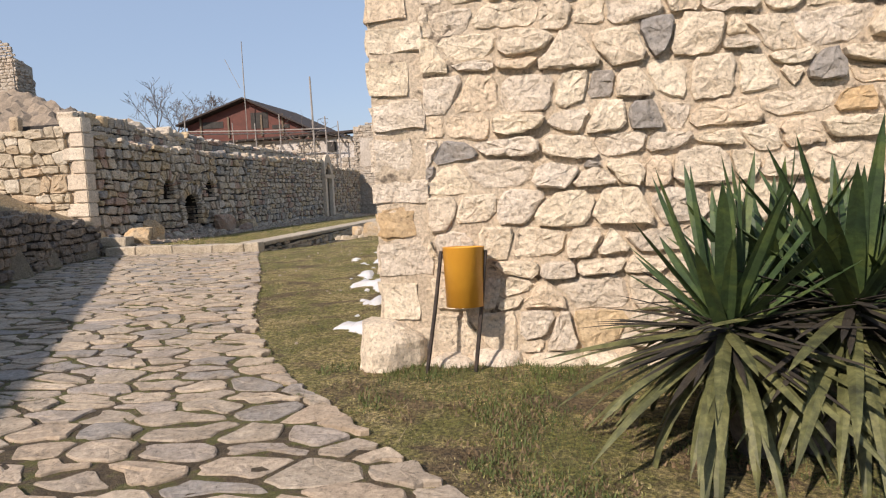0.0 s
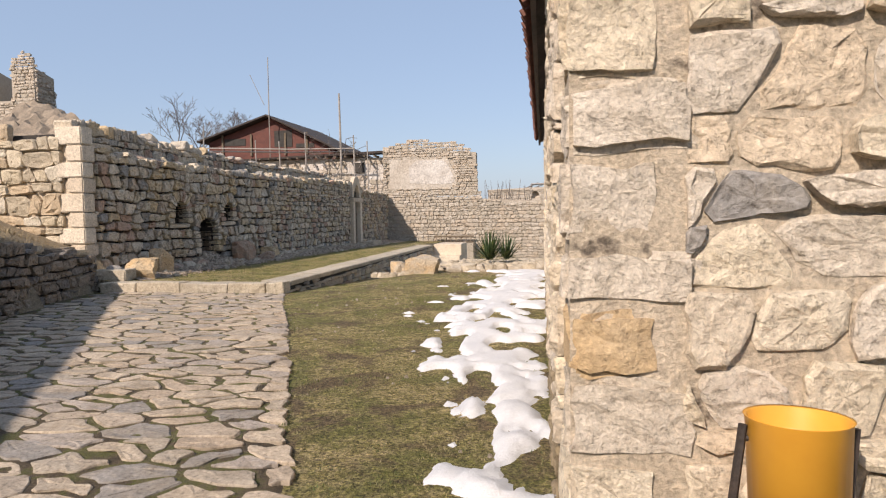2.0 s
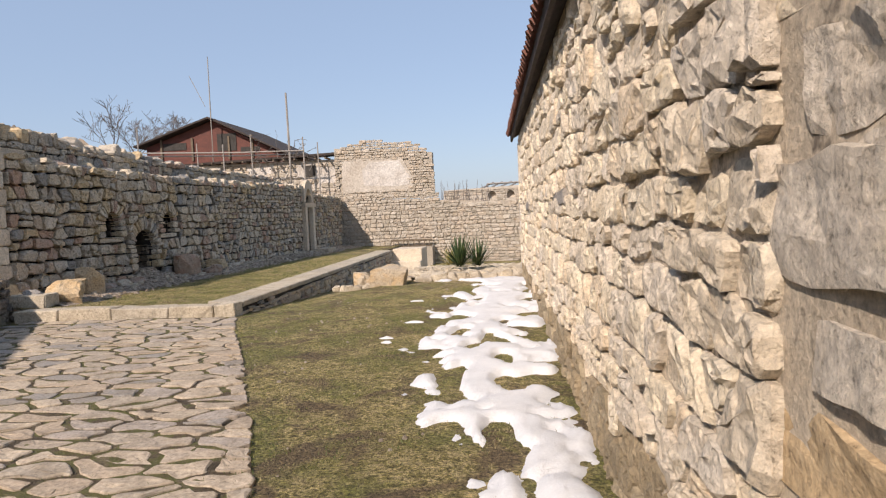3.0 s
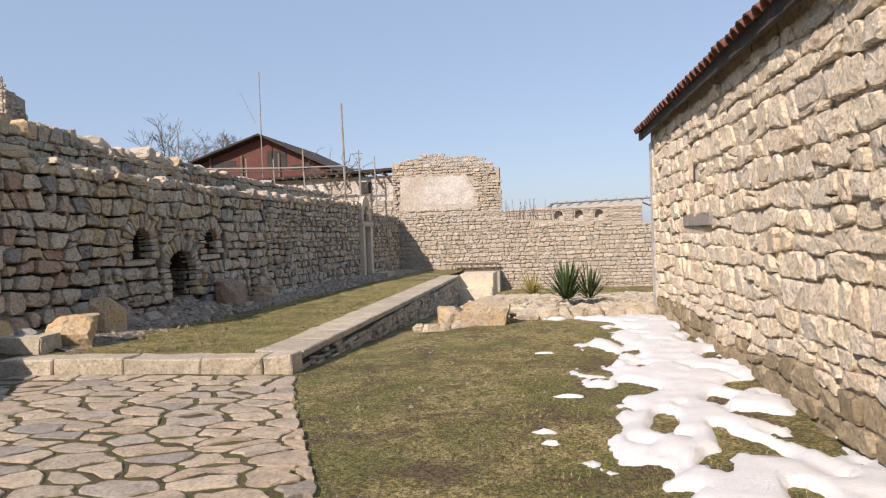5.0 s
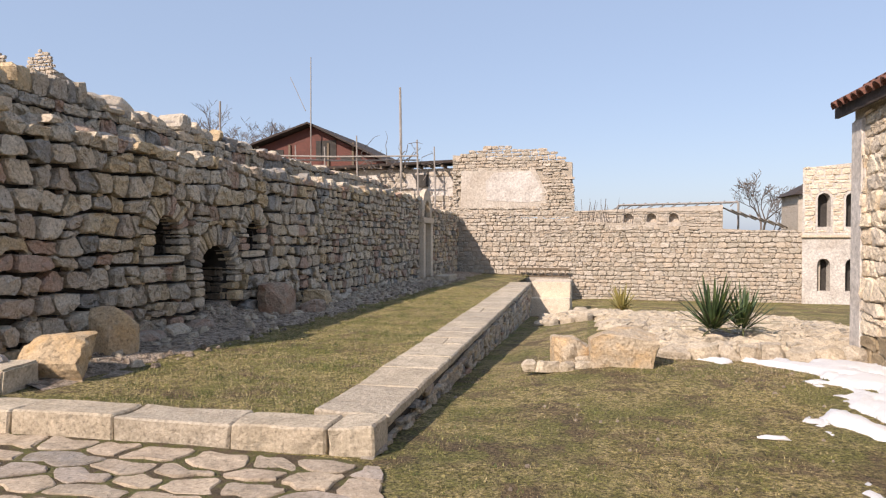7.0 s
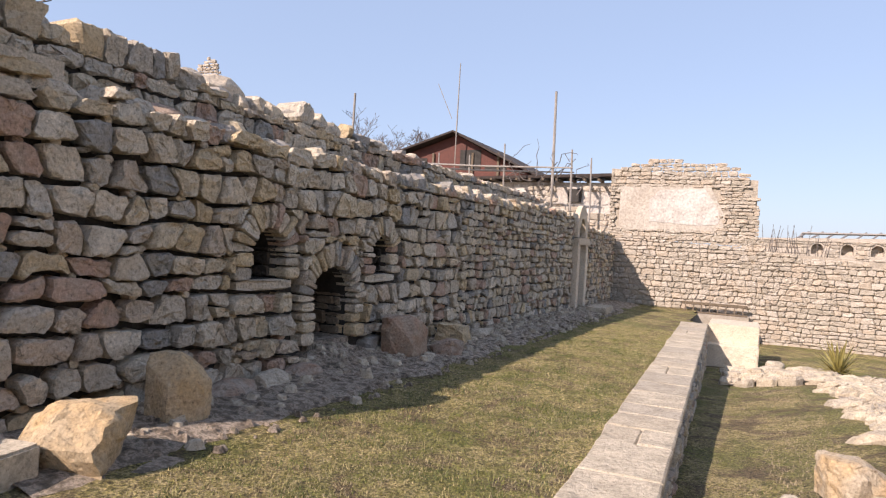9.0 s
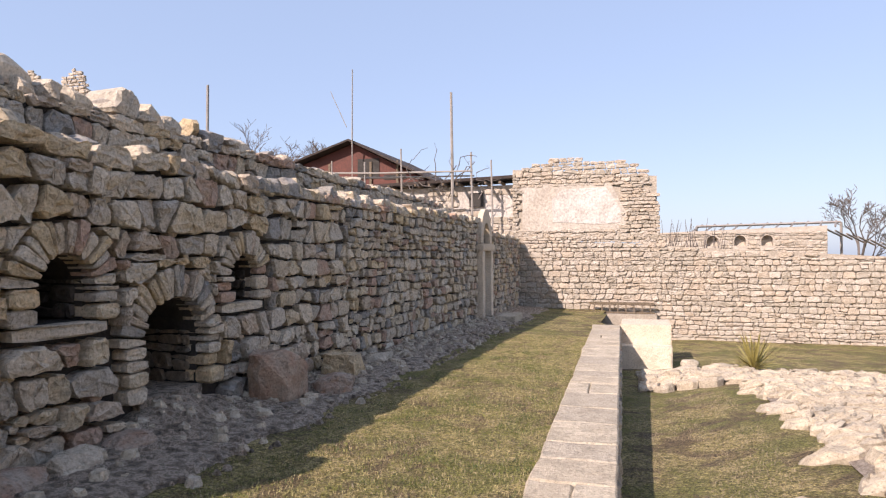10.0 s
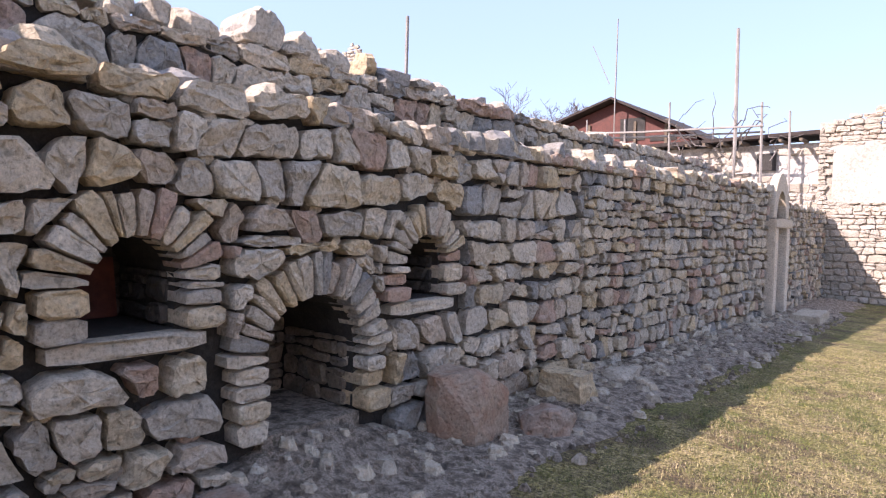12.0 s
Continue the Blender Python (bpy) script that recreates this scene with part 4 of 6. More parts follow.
bed_soil = sheet("bed_soil", axis_steps([(-6.1, -0.6, 0.15)]), axis_steps([(16.95, 26.6, 0.15)]), lambda xx, yy: bed_z(xx, yy) - 0.025, M_GRIT, keep=lambda xx, yy: not (xx < -4.4 and yy < 24.3) and not (xx < -4.1 and yy < 17.6))
bed_soil.parent = bed
bed_soil.location = -bed.location


def flat_cells(r, x0, x1, y0, y1, step, stretch=1.0):
    sites = []
    yy, row = y0, 0
    while yy < y1:
        xx = x0 + (step * 0.5 if row % 2 else 0)
        while xx < x1:
            if r.random() < 0.11:
                xx += step * 0.6
                continue
            sites.append((xx + r.uniform(-0.36, 0.36) * step, (yy + r.uniform(-0.36, 0.36) * step * stretch) / stretch))
            xx += step * r.uniform(0.8, 1.2)
        yy += step * stretch * 0.88
        row += 1
    polys = cells(sites, (x0, x1, y0 / stretch, y1 / stretch), step * 2)
    return [[(u, v * stretch) for u, v in p] for p in polys]


bed_polys = [p for p in flat_cells(rng, -6.1, -0.8, 17.0, 26.5, 0.40, 0.75) if len(p) > 2 and not (centre(p)[0] < -4.45 and centre(p)[1] < 24.3) and not (centre(p)[0] < -4.1 and centre(p)[1] < 17.6) and not math.dist(centre(p), (-3.0, 18.25)) < 0.42 and noise.noise((*centre(p), 3)) > -0.8]
lay_stones(bed, lambda u, v, w: (u, v, bed_z(u, v) + w), bed_polys, rng, 0.014, 0.12, 0.03, 0.2, 0.02, lambda u, v: M_KERB, lambda u, v: True, piece="paving_stone", limit=400)

block("dressed_block", (-5.95, 29.2, -0.98), (1.15, 1.6, 1.03), M_QUOIN, "large pale dressed stone block at the kerb end", 0, 12)
block("dressed_block", (-5.95, 28.2, -0.95), (1.15, 0.5, 0.55), M_QUOIN, "pale stone step before the large block", 0, 13)
for i in range(16):
    rx, ry = rng.uniform(-6.0, -4.0), rng.uniform(24.6, 27.3)
    rock("rubble_stone", (rx, ry, bed_z(rx, ry) - 0.03), (rng.uniform(0.25, 0.6), rng.uniform(0.2, 0.5), rng.uniform(0.1, 0.22)), M_KERB, "flat pale rubble stone in the sunken corner", 160 + i, rng.uniform(0, 90), "stone", group="sunken rubble")

# ---- doorway in the west wall ----
doorway = empty_thing("doorway_1", (WEST_X + 0.12, DOOR[0], 0.12), "blind arched stone doorway with dressed jambs", "doorway", kind="structure")
for s in (-1, 1):
    bm = box_bm(-0.05, 0.13, s * 0.46 - 0.13, s * 0.46 + 0.13, 0.0, 1.70, 0.015)
    part("jamb", bm, M_QUOIN, doorway)
bm = box_bm(-0.05, 0.16, -0.66, 0.66, 1.70, 1.88, 0.02)
part("impost", bm, M_QUOIN, doorway)
bm = bmesh.new()
n = 12
for (r0, r1) in ((0.36, 0.60),):
    ring = []
    for k in range(n + 1):
        a = math.pi * k / n
        ring.append([bm.verts.new((w, r * math.cos(a), 1.90 + 1.48 * r * math.sin(a))) for r, w in ((r0, -0.05), (r0, 0.09), (r1, 0.09), (r1, -0.05))])
    for a, b in zip(ring, ring[1:]):
        for k in range(4):
            bm.faces.new((a[k], a[(k + 1) % 4], b[(k + 1) % 4], b[k]))
    bm.faces.new(ring[0])
    bm.faces.new(ring[-1][::-1])
part("arch_ring", bm, M_QUOIN, doorway)
part("panel", box_bm(-0.14, -0.09, -0.33, 0.33, 0.05, 1.7), M_GREY, doorway, "grey stone infill panel")
part("tympanum", box_bm(-0.26, -0.2, -0.4, 0.4, 1.88, 2.6), M_DARK, doorway)

# ---- upper tier of the west wall ----
tier = core_wall("wall_upper", [(-10.48, 13.4), (-10.48, 28.3), (-11.7, 28.3), (-11.7, 13.4)], 2.2, [2.90, 2.74, 2.74, 2.90], M_DARKMORTAR, "set-back upper tier of upright rubble stones")


def tier_top(y):
    return lerp_table(((13.4, 3.20), (16, 3.12), (18.5, 3.12), (19.6, 3.02), (24, 2.99), (27, 2.95), (28.3, 2.85)), y) + 0.05 * noise.noise((y * 2.7, 3, 0))


polys = [p for p in within_box(coursed(rng, 13.4, 28.3, 2.44, 3.5, 0.25, 0.20, 0.25, 0.20), 13.4, 28.3, 2.44, 3.5) if centre(p)[1] < tier_top(centre(p)[0]) - 0.09]
lay_stones(tier, lambda u, v, w: (-10.46 + w, u, v), polys, rng, 0.008, 0.34, 0.045, 0.13, 0.016, lambda u, v: M_WEST, lambda u, v: True, limit=160, rag=0.08, tilt=0.18)


def loose_row(y0, y1, xf, zf, step, parent_mat, group, label):
    yy, i = y0, 0
    while yy < y1:
        s = rng.uniform(0.16, 0.34)
        rock("coping_stone", (xf(yy) + rng.uniform(-0.06, 0.06), yy, zf(yy)), (rng.uniform(0.3, 0.42), s, rng.uniform(0.12, 0.24)), parent_mat if i % 4 else M_GREY, label, 300 + i * 7 + int(y0), rng.uniform(-12, 12), "stone", cuts=2, group=group)
        yy += s * step
        i += 1


loose_row(13.6, 27.6, lambda yy: -10.68, lambda yy: tier_top(yy) - 0.16, 1.3, M_WEST, "loose coping of the upper tier", "loose weathered stone on the wall top")
loose_row(13.6, 28.1, lambda yy: -10.22, lambda yy: west_top(yy) - 0.20, 0.93, M_WEST, "coping of the west wall", "uneven coping stone along the wall top")
rock("pale_block", (-10.78, 16.2, tier_top(16.2) - 0.08), (0.30, 0.50, 0.26), M_QUOIN, "pale weathered block on the upper wall", 710, 8, "stone", rough=0.1)
fill = core_wall("wall_top_fill", [(-10.2, 13.4), (-10.2, 34.5), (-11.6, 34.5), (-11.6, 13.4)], 2.0, [2.50, 2.22, 2.22, 2.52], M_EARTH, "earth and mortar fill of the wall top")


# ---- roof and fittings of the stone house ----
def house_local(bm):
    bmesh.ops.translate(bm, verts=bm.verts, vec=-stone_house.location)
    return bm


EAVE_Y0, EAVE_Y1 = HY0 - 0.12, HY1 + 0.14


def eave_x(y):
    return side_x(y) - 0.15


roof_v = []
for yy in (EAVE_Y0, EAVE_Y1):
    roof_v += [(eave_x(yy), yy, 2.84), (eave_x(yy), yy, 2.90), (RIDGE_X, yy, RIDGE_Z + 0.06), (RIDGE_X, yy, RIDGE_Z), (HX1 + 0.3, yy, 2.90), (HX1 + 0.3, yy, 2.84)]
roof = house_part("roof", roof_v, [(0, 1, 2, 3), (3, 2, 4, 5), (6, 9, 8, 7), (9, 11, 10, 8), (1, 7, 8, 2), (2, 8, 10, 4), (0, 3, 9, 6), (3, 5, 11, 9), (0, 6, 7, 1), (5, 4, 10, 11)], M_DARKROOF, "dark weathered timber roof boarding")
bpy.context.view_layer.update()
fascia_v = [(eave_x(yy) + dx, yy, z) for yy in (EAVE_Y0, EAVE_Y1) for dx, z in ((-0.012, 2.80), (-0.012, 2.945), (0.03, 2.945), (0.03, 2.80))]
house_part("eave_board", fascia_v, [(0, 1, 2, 3), (7, 6, 5, 4), (0, 4, 5, 1), (1, 5, 6, 2), (2, 6, 7, 3), (3, 7, 4, 0)], M_DARKROOF, "dark old eave board")
# clay tiles: courses of half-round covers up the visible slope
rise = (RIDGE_Z - 2.90)


def half_tile(length, r0, r1):
    vs, fs, n = [], [], 6
    for d, r in ((0, r0), (length, r1)):
        for rr in (r, r - 0.016):
            for k in range(n + 1):
                a = math.pi * k / n
                vs.append((d, rr * math.cos(a), rr * math.sin(a)))
    m = n + 1
    for k in range(n):
        fs += [(k, k + 1, 2 * m + k + 1, 2 * m + k), (m + k, 3 * m + k, 3 * m + k + 1, m + k + 1), (k, m + k, m + k + 1, k + 1), (2 * m + k, 2 * m + k + 1, 3 * m + k + 1, 3 * m + k)]
    me = bpy.data.meshes.new("roof_tile")
    me.from_pydata(vs, [], fs)
    me.materials.append(M_TILE)
    return me


tile_me = half_tile(0.44, 0.085, 0.068)
slope = math.atan2(rise, RIDGE_X - eave_x(11))
count = 0
for c in range(4):
    yy = EAVE_Y0 + 0.05
    while yy < EAVE_Y1:
        if c < 2 or yy > 10:
            ob = new("roof_tile", tile_me)
            ob.parent = roof
            d = c * 0.36 - 0.07
            ob.location = (eave_x(yy) + d * math.cos(slope) + rng.uniform(-0.012, 0.012), yy + rng.uniform(-0.008, 0.008), 2.925 + d * math.sin(slope) + 0.012 * c)
            ob.rotation_euler = (0, -slope, rng.uniform(-0.03, 0.03))
            count += 1
        yy += 0.178
part("lintel", house_local(box_bm(side_x(14.5) - 0.034, side_x(14.5) + 0.1, 13.78, 15.28, 1.36, 1.51, 0.012)), M_GREYWOOD, stone_house, "long grey timber lintel set in the wall")
part("lintel", house_local(box_bm(side_x(9.6) - 0.034, side_x(9.6) + 0.1, 9.0, 10.2, 1.40, 1.53, 0.012)), M_GREYWOOD, stone_house, "grey timber set in the wall")
# dark panel close behind the slit, added to show its inside as shaded
part("window_shade_panel", house_local(box_bm(side_x(14.7) + 0.05, side_x(14.7) + 0.09, 14.56, 14.92, 1.6, 2.4)), M_DARK, stone_house, "dark panel standing in for the shade inside the slit window")
part("corner_plaster", house_local(box_bm(side_x(HY1) - 0.03, side_x(HY1) + 0.3, HY1 - 0.30, HY1 + 0.02, -0.4, 2.74, 0.02)), M_WHITE, stone_house, "whitewashed plaster strip on the corner")
# rounded footing stones along the house front
xx = HX0 - 0.12
for i, w in enumerate((0.42, 0.36, 0.34, 0.42, 0.30, 0.45, 0.38, 0.40, 0.36)):
    ob = rock("footing_stone", Vector((xx + w / 2, HY0 - 0.03, -0.22)) - stone_house.location, (w * 1.05, 0.30 if i else 0.52, 0.46 if i == 0 else rng.uniform(0.22, 0.3)), M_HOUSE, "", 600 + i, 0, rough=0.12)
    ob.parent = stone_house
    for key in ("label", "category"):
        if key in ob:
            del ob[key]
    xx += w

# ---- yellow litter bin ----
litter_bin = empty_thing("litter_bin", (-0.745, 4.57, -0.15), "yellow metal litter bin on two dark iron legs", "litter bin")
bm = bmesh.new()
rings = []
for r, z in ((0.125, 0.46), (0.138, 0.85), (0.143, 0.855), (0.133, 0.85), (0.121, 0.475)):
    rings.append([bm.verts.new((r * math.cos(2 * math.pi * k / 28), r * math.sin(2 * math.pi * k / 28), z)) for k in range(28)])
for a, b in zip(rings, rings[1:]):
    for k in range(28):
        bm.faces.new((a[k], a[(k + 1) % 28], b[(k + 1) % 28], b[k]))
bm.faces.new(rings[0][::-1])
bm.faces.new(rings[-1])
bmesh.ops.rotate(bm, verts=bm.verts, cent=(0, 0, 0.65), matrix=Matrix.Rotation(radians(-3), 3, "X"))
bucket = part("bucket", bm, M_YELLOW, litter_bin, "yellow painted steel bucket", smooth=True)
for s in (-1, 1):
    bm = tube_bm([(s * 0.165 - 0.115, -0.06, -0.05), (s * 0.155 - 0.045, -0.025, 0.45), (s * 0.148, 0.0, 0.83)], [0.014, 0.014, 0.013], 6)
    leg = part("leg", bm, M_IRON, litter_bin, "rusty dark iron leg")
    bm = tube_bm([(s * 0.148, 0.0, 0.79), (s * 0.125, 0, 0.79)], [0.009, 0.009], 6)
    part("pivot", bm, M_IRON, litter_bin)

# ---- plants with sword leaves ----
def sword_leaf(bm, r, root, lean, turn, length, width, droop, fold=0.35):
    """A long channelled leaf that tapers to a point and may hang over."""
    n, rows = 6, []
    pos, ang = Vector(root), lean
    side = Vector((-math.sin(turn), math.cos(turn), 0))
    twist = r.uniform(-0.25, 0.25)
    for k in range(n + 1):
        t = k / n
        w = width * (0.75 + 0.9 * t) * (1 - t) ** 0.7 if t < 1 else 0.0
        way = Vector((math.cos(turn) * math.sin(ang), math.sin(turn) * math.sin(ang), math.cos(ang)))
        up = way.cross(side)
        s2 = (side + up * twist * t).normalized()
        rows.append([pos - s2 * w + up * w * -fold, pos.copy(), pos + s2 * w + up * w * -fold])
        pos = pos + way * (length / n)
        ang += droop / n * (0.4 + 1.2 * t)
    verts = [[bm.verts.new(p) for p in row] for row in rows[:-1]]
    tip = bm.verts.new(rows[-1][1])
    for a, b in zip(verts, verts[1:]):
        bm.faces.new((a[0], a[1], b[1], b[0]))
        bm.faces.new((a[1], a[2], b[2], b[1]))
    a = verts[-1]
    bm.faces.new((a[0], a[1], tip))
    bm.faces.new((a[1], a[2], tip))


def leaf_mesh(r, count, spread, length, width, droop, origin, low=0.1):
    bm = bmesh.new()
    for i in range(count):
        t = i / count
        turn = i * 2.399963 + r.uniform(-0.3, 0.3)
        lean = low + spread * t ** 0.8 + r.uniform(-0.12, 0.12)
        ln = length * r.uniform(0.75, 1.12)
        root = (origin[0] + 0.05 * math.cos(turn), origin[1] + 0.05 * math.sin(turn), origin[2] + 0.12 * (1 - t))
        sword_leaf(bm, r, root, lean, turn, ln, width * r.uniform(0.8, 1.15), droop * (0.3 + t) * r.uniform(0.6, 1.3))
    return bm


yucca = empty_thing("yucca", (0.85, 3.42, -0.17), "large dark green yucca with drooping dry lower leaves beside the house", "yucca")
for i, (hx, hy, hz, n, ln) in enumerate(((-0.28, -0.10, 0.58, 44, 0.60), (0.26, -0.05, 0.66, 50, 0.68), (0.0, 0.22, 0.62, 38, 0.60), (0.62, 0.15, 0.58, 40, 0.62), (0.30, 0.40, 0.55, 30, 0.6))):
    r = random.Random(70 + i)
    part("trunk", tube_bm([(hx * 0.3, hy * 0.3, -0.1), (hx * 0.8, hy * 0.8, hz * 0.5), (hx, hy, hz)], [0.10, 0.085, 0.07], 8), M_BARK, yucca, "fibrous brown yucca trunk")
    part("leaf_crown", leaf_mesh(r, int(n * 0.62), 1.0, ln * 1.05, 0.046, 0.14, (hx, hy, hz), 0.06), M_YUCCA, yucca, "stiff dark green sword leaves")
    # withered leaves, coloured near-black to paint the shaded inside of the crown
    part("shaded_dry_leaves", leaf_mesh(r, 55, 0.5, ln * 0.95, 0.024, 0.35, (hx, hy, hz - 0.06), 1.25), M_YUCCASHADE, yucca, "withered leaves under the crown, coloured near-black for the shade inside")
    part("old_leaves", leaf_mesh(r, 64, 0.7, ln * 1.30, 0.040, 0.95, (hx, hy, hz - 0.10), 1.55), M_YUCCAOLD, yucca, "broad drooping olive old leaves")
for i, (px, py, pz, s, n, mat, mat2, lab) in enumerate(((-3.12, 18.25, 0.15, 0.62, 60, M_YUCCA, M_YUCCAOLD, "blue-green yucca clump in the stone bed"), (-2.72, 18.35, 0.15, 0.55, 34, M_YUCCA, M_YUCCAOLD, "smaller green yucca beside the large clump"), (-4.0, 26.0, ground_z(-4, 26) + 0.12, 0.62, 60, M_YUCCAYEL, M_YUCCAYEL, "yellowish dry yucca near the far wall"))):
    plant = empty_thing("yucca", (px, py, pz), lab, "yucca", "yuccas in the bed")
    r = random.Random(90 + i)
    part("leaf_crown", leaf_mesh(r, n, 0.95 if i < 2 else 1.35, s, 0.026, 0.25, (0, 0, 0.0), 0.04), mat, plant, "stiff sword leaves")
    part("old_leaves", leaf_mesh(r, 16, 0.5, s * 0.9, 0.02, 0.5, (0, 0, 0), 1.1), mat2, plant, "low spreading old leaves")

# ---- melting snow along the house ----
def snow_edge(y):
    return lerp_table(((5.6, -1.66), (6.3, -1.82), (7.3, -2.1), (8.6, -2.7), (10.4, -3.05), (11.5, -3.2), (12.6, -3.1), (13.4, -2.75), (14.6, -2.9), (15.3, -2.35), (15.9, -2.3), (16.3, -3.0), (16.9, -3.6), (17.2, -3.2)), y)


def snow_top(x, y):
    edge, wall_gap = snow_edge(y), side_x(y) - 0.22 + 0.12 * noise.noise((y * 0.9, 2, 0))
    inside_d = min(x - edge, wall_gap - x + 0.10 * noise.noise((0, y * 1.5, 4)), y - 5.7, 17.1 - y)
    n = noise.noise((x * 1.8, y * 1.5, 1)) * 0.40 + noise.noise((x * 4.6 + y, y * 3.6, 2)) * 0.42 + noise.noise((x * 11, y * 11, 2)) * 0.20
    solid = max(0.0, min(1.0, 1.1 - (wall_gap - x) / 1.15)) + (0.35 if y > 12.5 else 0.0)
    t = min(0.5, inside_d * 0.5) + 0.0 + n * 0.62 - 0.20 * (1 - solid)
    hole = max(0.0, noise.noise((x * 3.6 + 0.5 * y, y * 1.9 - 0.5 * x, 17)) - 0.08) * 2.8 + max(0.0, noise.noise((x * 5.5, y * 4.0 + x, 27)) - 0.25) * 1.6
    t -= hole * (1.0 - 0.75 * min(1.0, solid)) - 0.10
    return ground_z(x, y) + max(-0.06, min(0.055, t * 0.32)) + (0.010 * noise.noise((x * 7, y * 7, 6)) if t > 0 else 0)


snow = sheet("snow_patch", axis_steps([(-3.9, -1.38, 0.045)]), axis_steps([(5.6, 17.3, 0.05)]), snow_top, M_SNOW)
tagged(snow, "patchy melting white snow along the house wall", "snow", kind="stuff")
crumbs = empty_thing("snow_crumbs", (-3.3, 13, 0), "small leftover lumps of snow on the grass", "snow", kind="stuff")
bm = bmesh.new()
for i in range(4):
    px, py = rng.uniform(-3.55, -3.2), rng.uniform(10.5, 14.5)
    made = bmesh.ops.create_icosphere(bm, subdivisions=2, radius=1)["verts"]
    sx, sy = rng.uniform(0.04, 0.14), rng.uniform(0.03, 0.08)
    for v in made:
        q = v.co + noise.noise_vector(v.co * 1.5 + Vector((i, 0, 0))) * 0.4
        v.co = Vector((px + q.x * sx + 3.3, py + q.y * sy - 13, ground_z(px, py) + 0.005 + max(0, q.z) * 0.025))
part("snow_lump", bm, M_SNOW, crumbs)["kind"] = "stuff"

# ---- far wall, ruined facade and buildings beyond ----
FAR_Y = 34.6
def far_top(x):
    return lerp_table(((-10.2, 2.5), (-5.5, 2.42), (-5.2, 2.05), (-3.6, 1.82), (-1, 1.70), (2.8, 1.62)), x) + 0.05 * noise.noise((x * 2.0, 0, 8))


far_core = core_wall("wall_far", [(-11, FAR_Y + 0.05), (3.2, FAR_Y + 0.05), (3.2, FAR_Y + 0.6), (-11, FAR_Y + 0.6)], -1.4, [2.35, 1.5, 1.5, 2.35], M_FARMORTAR, "long sunlit cream rubble boundary wall")


def far_frame(u, v, w):
    return (u, FAR_Y - w, v)


polys = [p for p in within_box(coursed(rng, -10.9, 3.1, -1.3, 2.6, 0.27, 0.145), -10.9, 3.1, -1.3, 2.7) if centre(p)[1] < far_top(centre(p)[0])]
lay_stones(far_core, far_frame, polys, rng, 0.007, 0.08, 0.022, 0.2, 0.012, lambda u, v: M_FAR, lambda u, v: -8 < u < -3.5 and v > 0.2, limit=300)

facade = core_wall("ruined_facade", [(-10.3, FAR_Y + 0.06), (-5.55, FAR_Y + 0.06), (-5.55, FAR_Y + 0.62), (-10.3, FAR_Y + 0.62)], 2.2, [4.7, 4.3, 4.3, 4.7], M_FARMORTAR, "ruined upper facade with patchy old plaster")


def facade_top(x):
    return lerp_table(((-10.3, 4.55), (-9.6, 4.85), (-8.4, 5.02), (-6.4, 4.78), (-6.0, 4.6), (-5.86, 4.0), (-5.55, 3.7), (-5.45, 3.0)), x)


polys = [p for p in within_box(coursed(rng, -10.3, -5.45, 2.3, 5.1, 0.30, 0.135), -10.3, -5.45, 2.3, 5.2) if centre(p)[1] < facade_top(centre(p)[0]) and not (-10.0 < centre(p)[0] < -6.75 and 2.55 < centre(p)[1] < 4.05)]
lay_stones(facade, far_frame, polys, rng, 0.007, 0.08, 0.026, 0.2, 0.012, lambda u, v: M_FAR, lambda u, v: True, limit=300)
plaster_out = [(-9.95, 2.55), (-7.1, 2.52), (-6.55, 2.62), (-6.5, 3.1), (-6.75, 3.6), (-7.0, 4.12), (-8.0, 4.10), (-9.0, 4.16), (-9.95, 4.10)]
pv, pf = prism(plaster_out, far_frame, -0.06, 0.015)
patch = mesh_object("plaster_patch", pv, pf, M_PLASTER, facade)
pv, pf = prism([(-8.9, 2.85), (-7.3, 2.75), (-6.72, 2.8), (-6.62, 3.1), (-6.9, 3.6), (-7.15, 3.98), (-8.6, 3.95), (-8.95, 3.6)], far_frame, 0.0, 0.028)
patch2 = mesh_object("plaster_patch", pv, pf, M_WHITE, facade)
patch2["label"] = "lighter whitewash left on the plaster"

# old outhouse to the left of the facade, with a sagging roof and a vine frame
outhouse = empty_thing("outhouse", (-13.2, 36, 2), "old stone outhouse with sagging dark roof", "outhouse")


def at_thing(thing, bm):
    bmesh.ops.translate(bm, verts=bm.verts, vec=-thing.location)
    return bm


wall_o = part("wall", at_thing(outhouse, box_bm(-18.0, -10.3, 35.3, 39, 0.0, 4.25)), M_WHITE, outhouse, "flaking whitewashed stone wall")
polys = [p for p in coursed(rng, -17.9, -10.4, 2.4, 4.2, 0.42, 0.21) if noise.noise((centre(p)[0] * 0.8, centre(p)[1], 2)) > -0.05 and centre(p)[1] < 4.15]
bpy.context.view_layer.update()
lay_stones(wall_o, lambda u, v, w: (u, 35.28 - w, v), polys, rng, 0.01, 0.05, 0.03, 0.2, 0.012, lambda u, v: M_FAR, lambda u, v: False)
part("roof", at_thing(outhouse, box_bm(-18.2, -10.0, 34.9, 39.2, 4.33, 4.47, 0.03, turn=Matrix.Translation((-14, 35, 4.4)) @ Matrix.Rotation(radians(5), 4, "X") @ Matrix.Rotation(radians(-1.5), 4, "Y") @ Matrix.Translation((14, -35, -4.4)))), M_DARKROOF, outhouse, "dark sagging earth and board roof")
part("window", at_thing(outhouse, box_bm(-12.0, -11.5, 35.2, 35.32, 3.5, 4.0)), M_DARK, outhouse, "dark unglazed window")
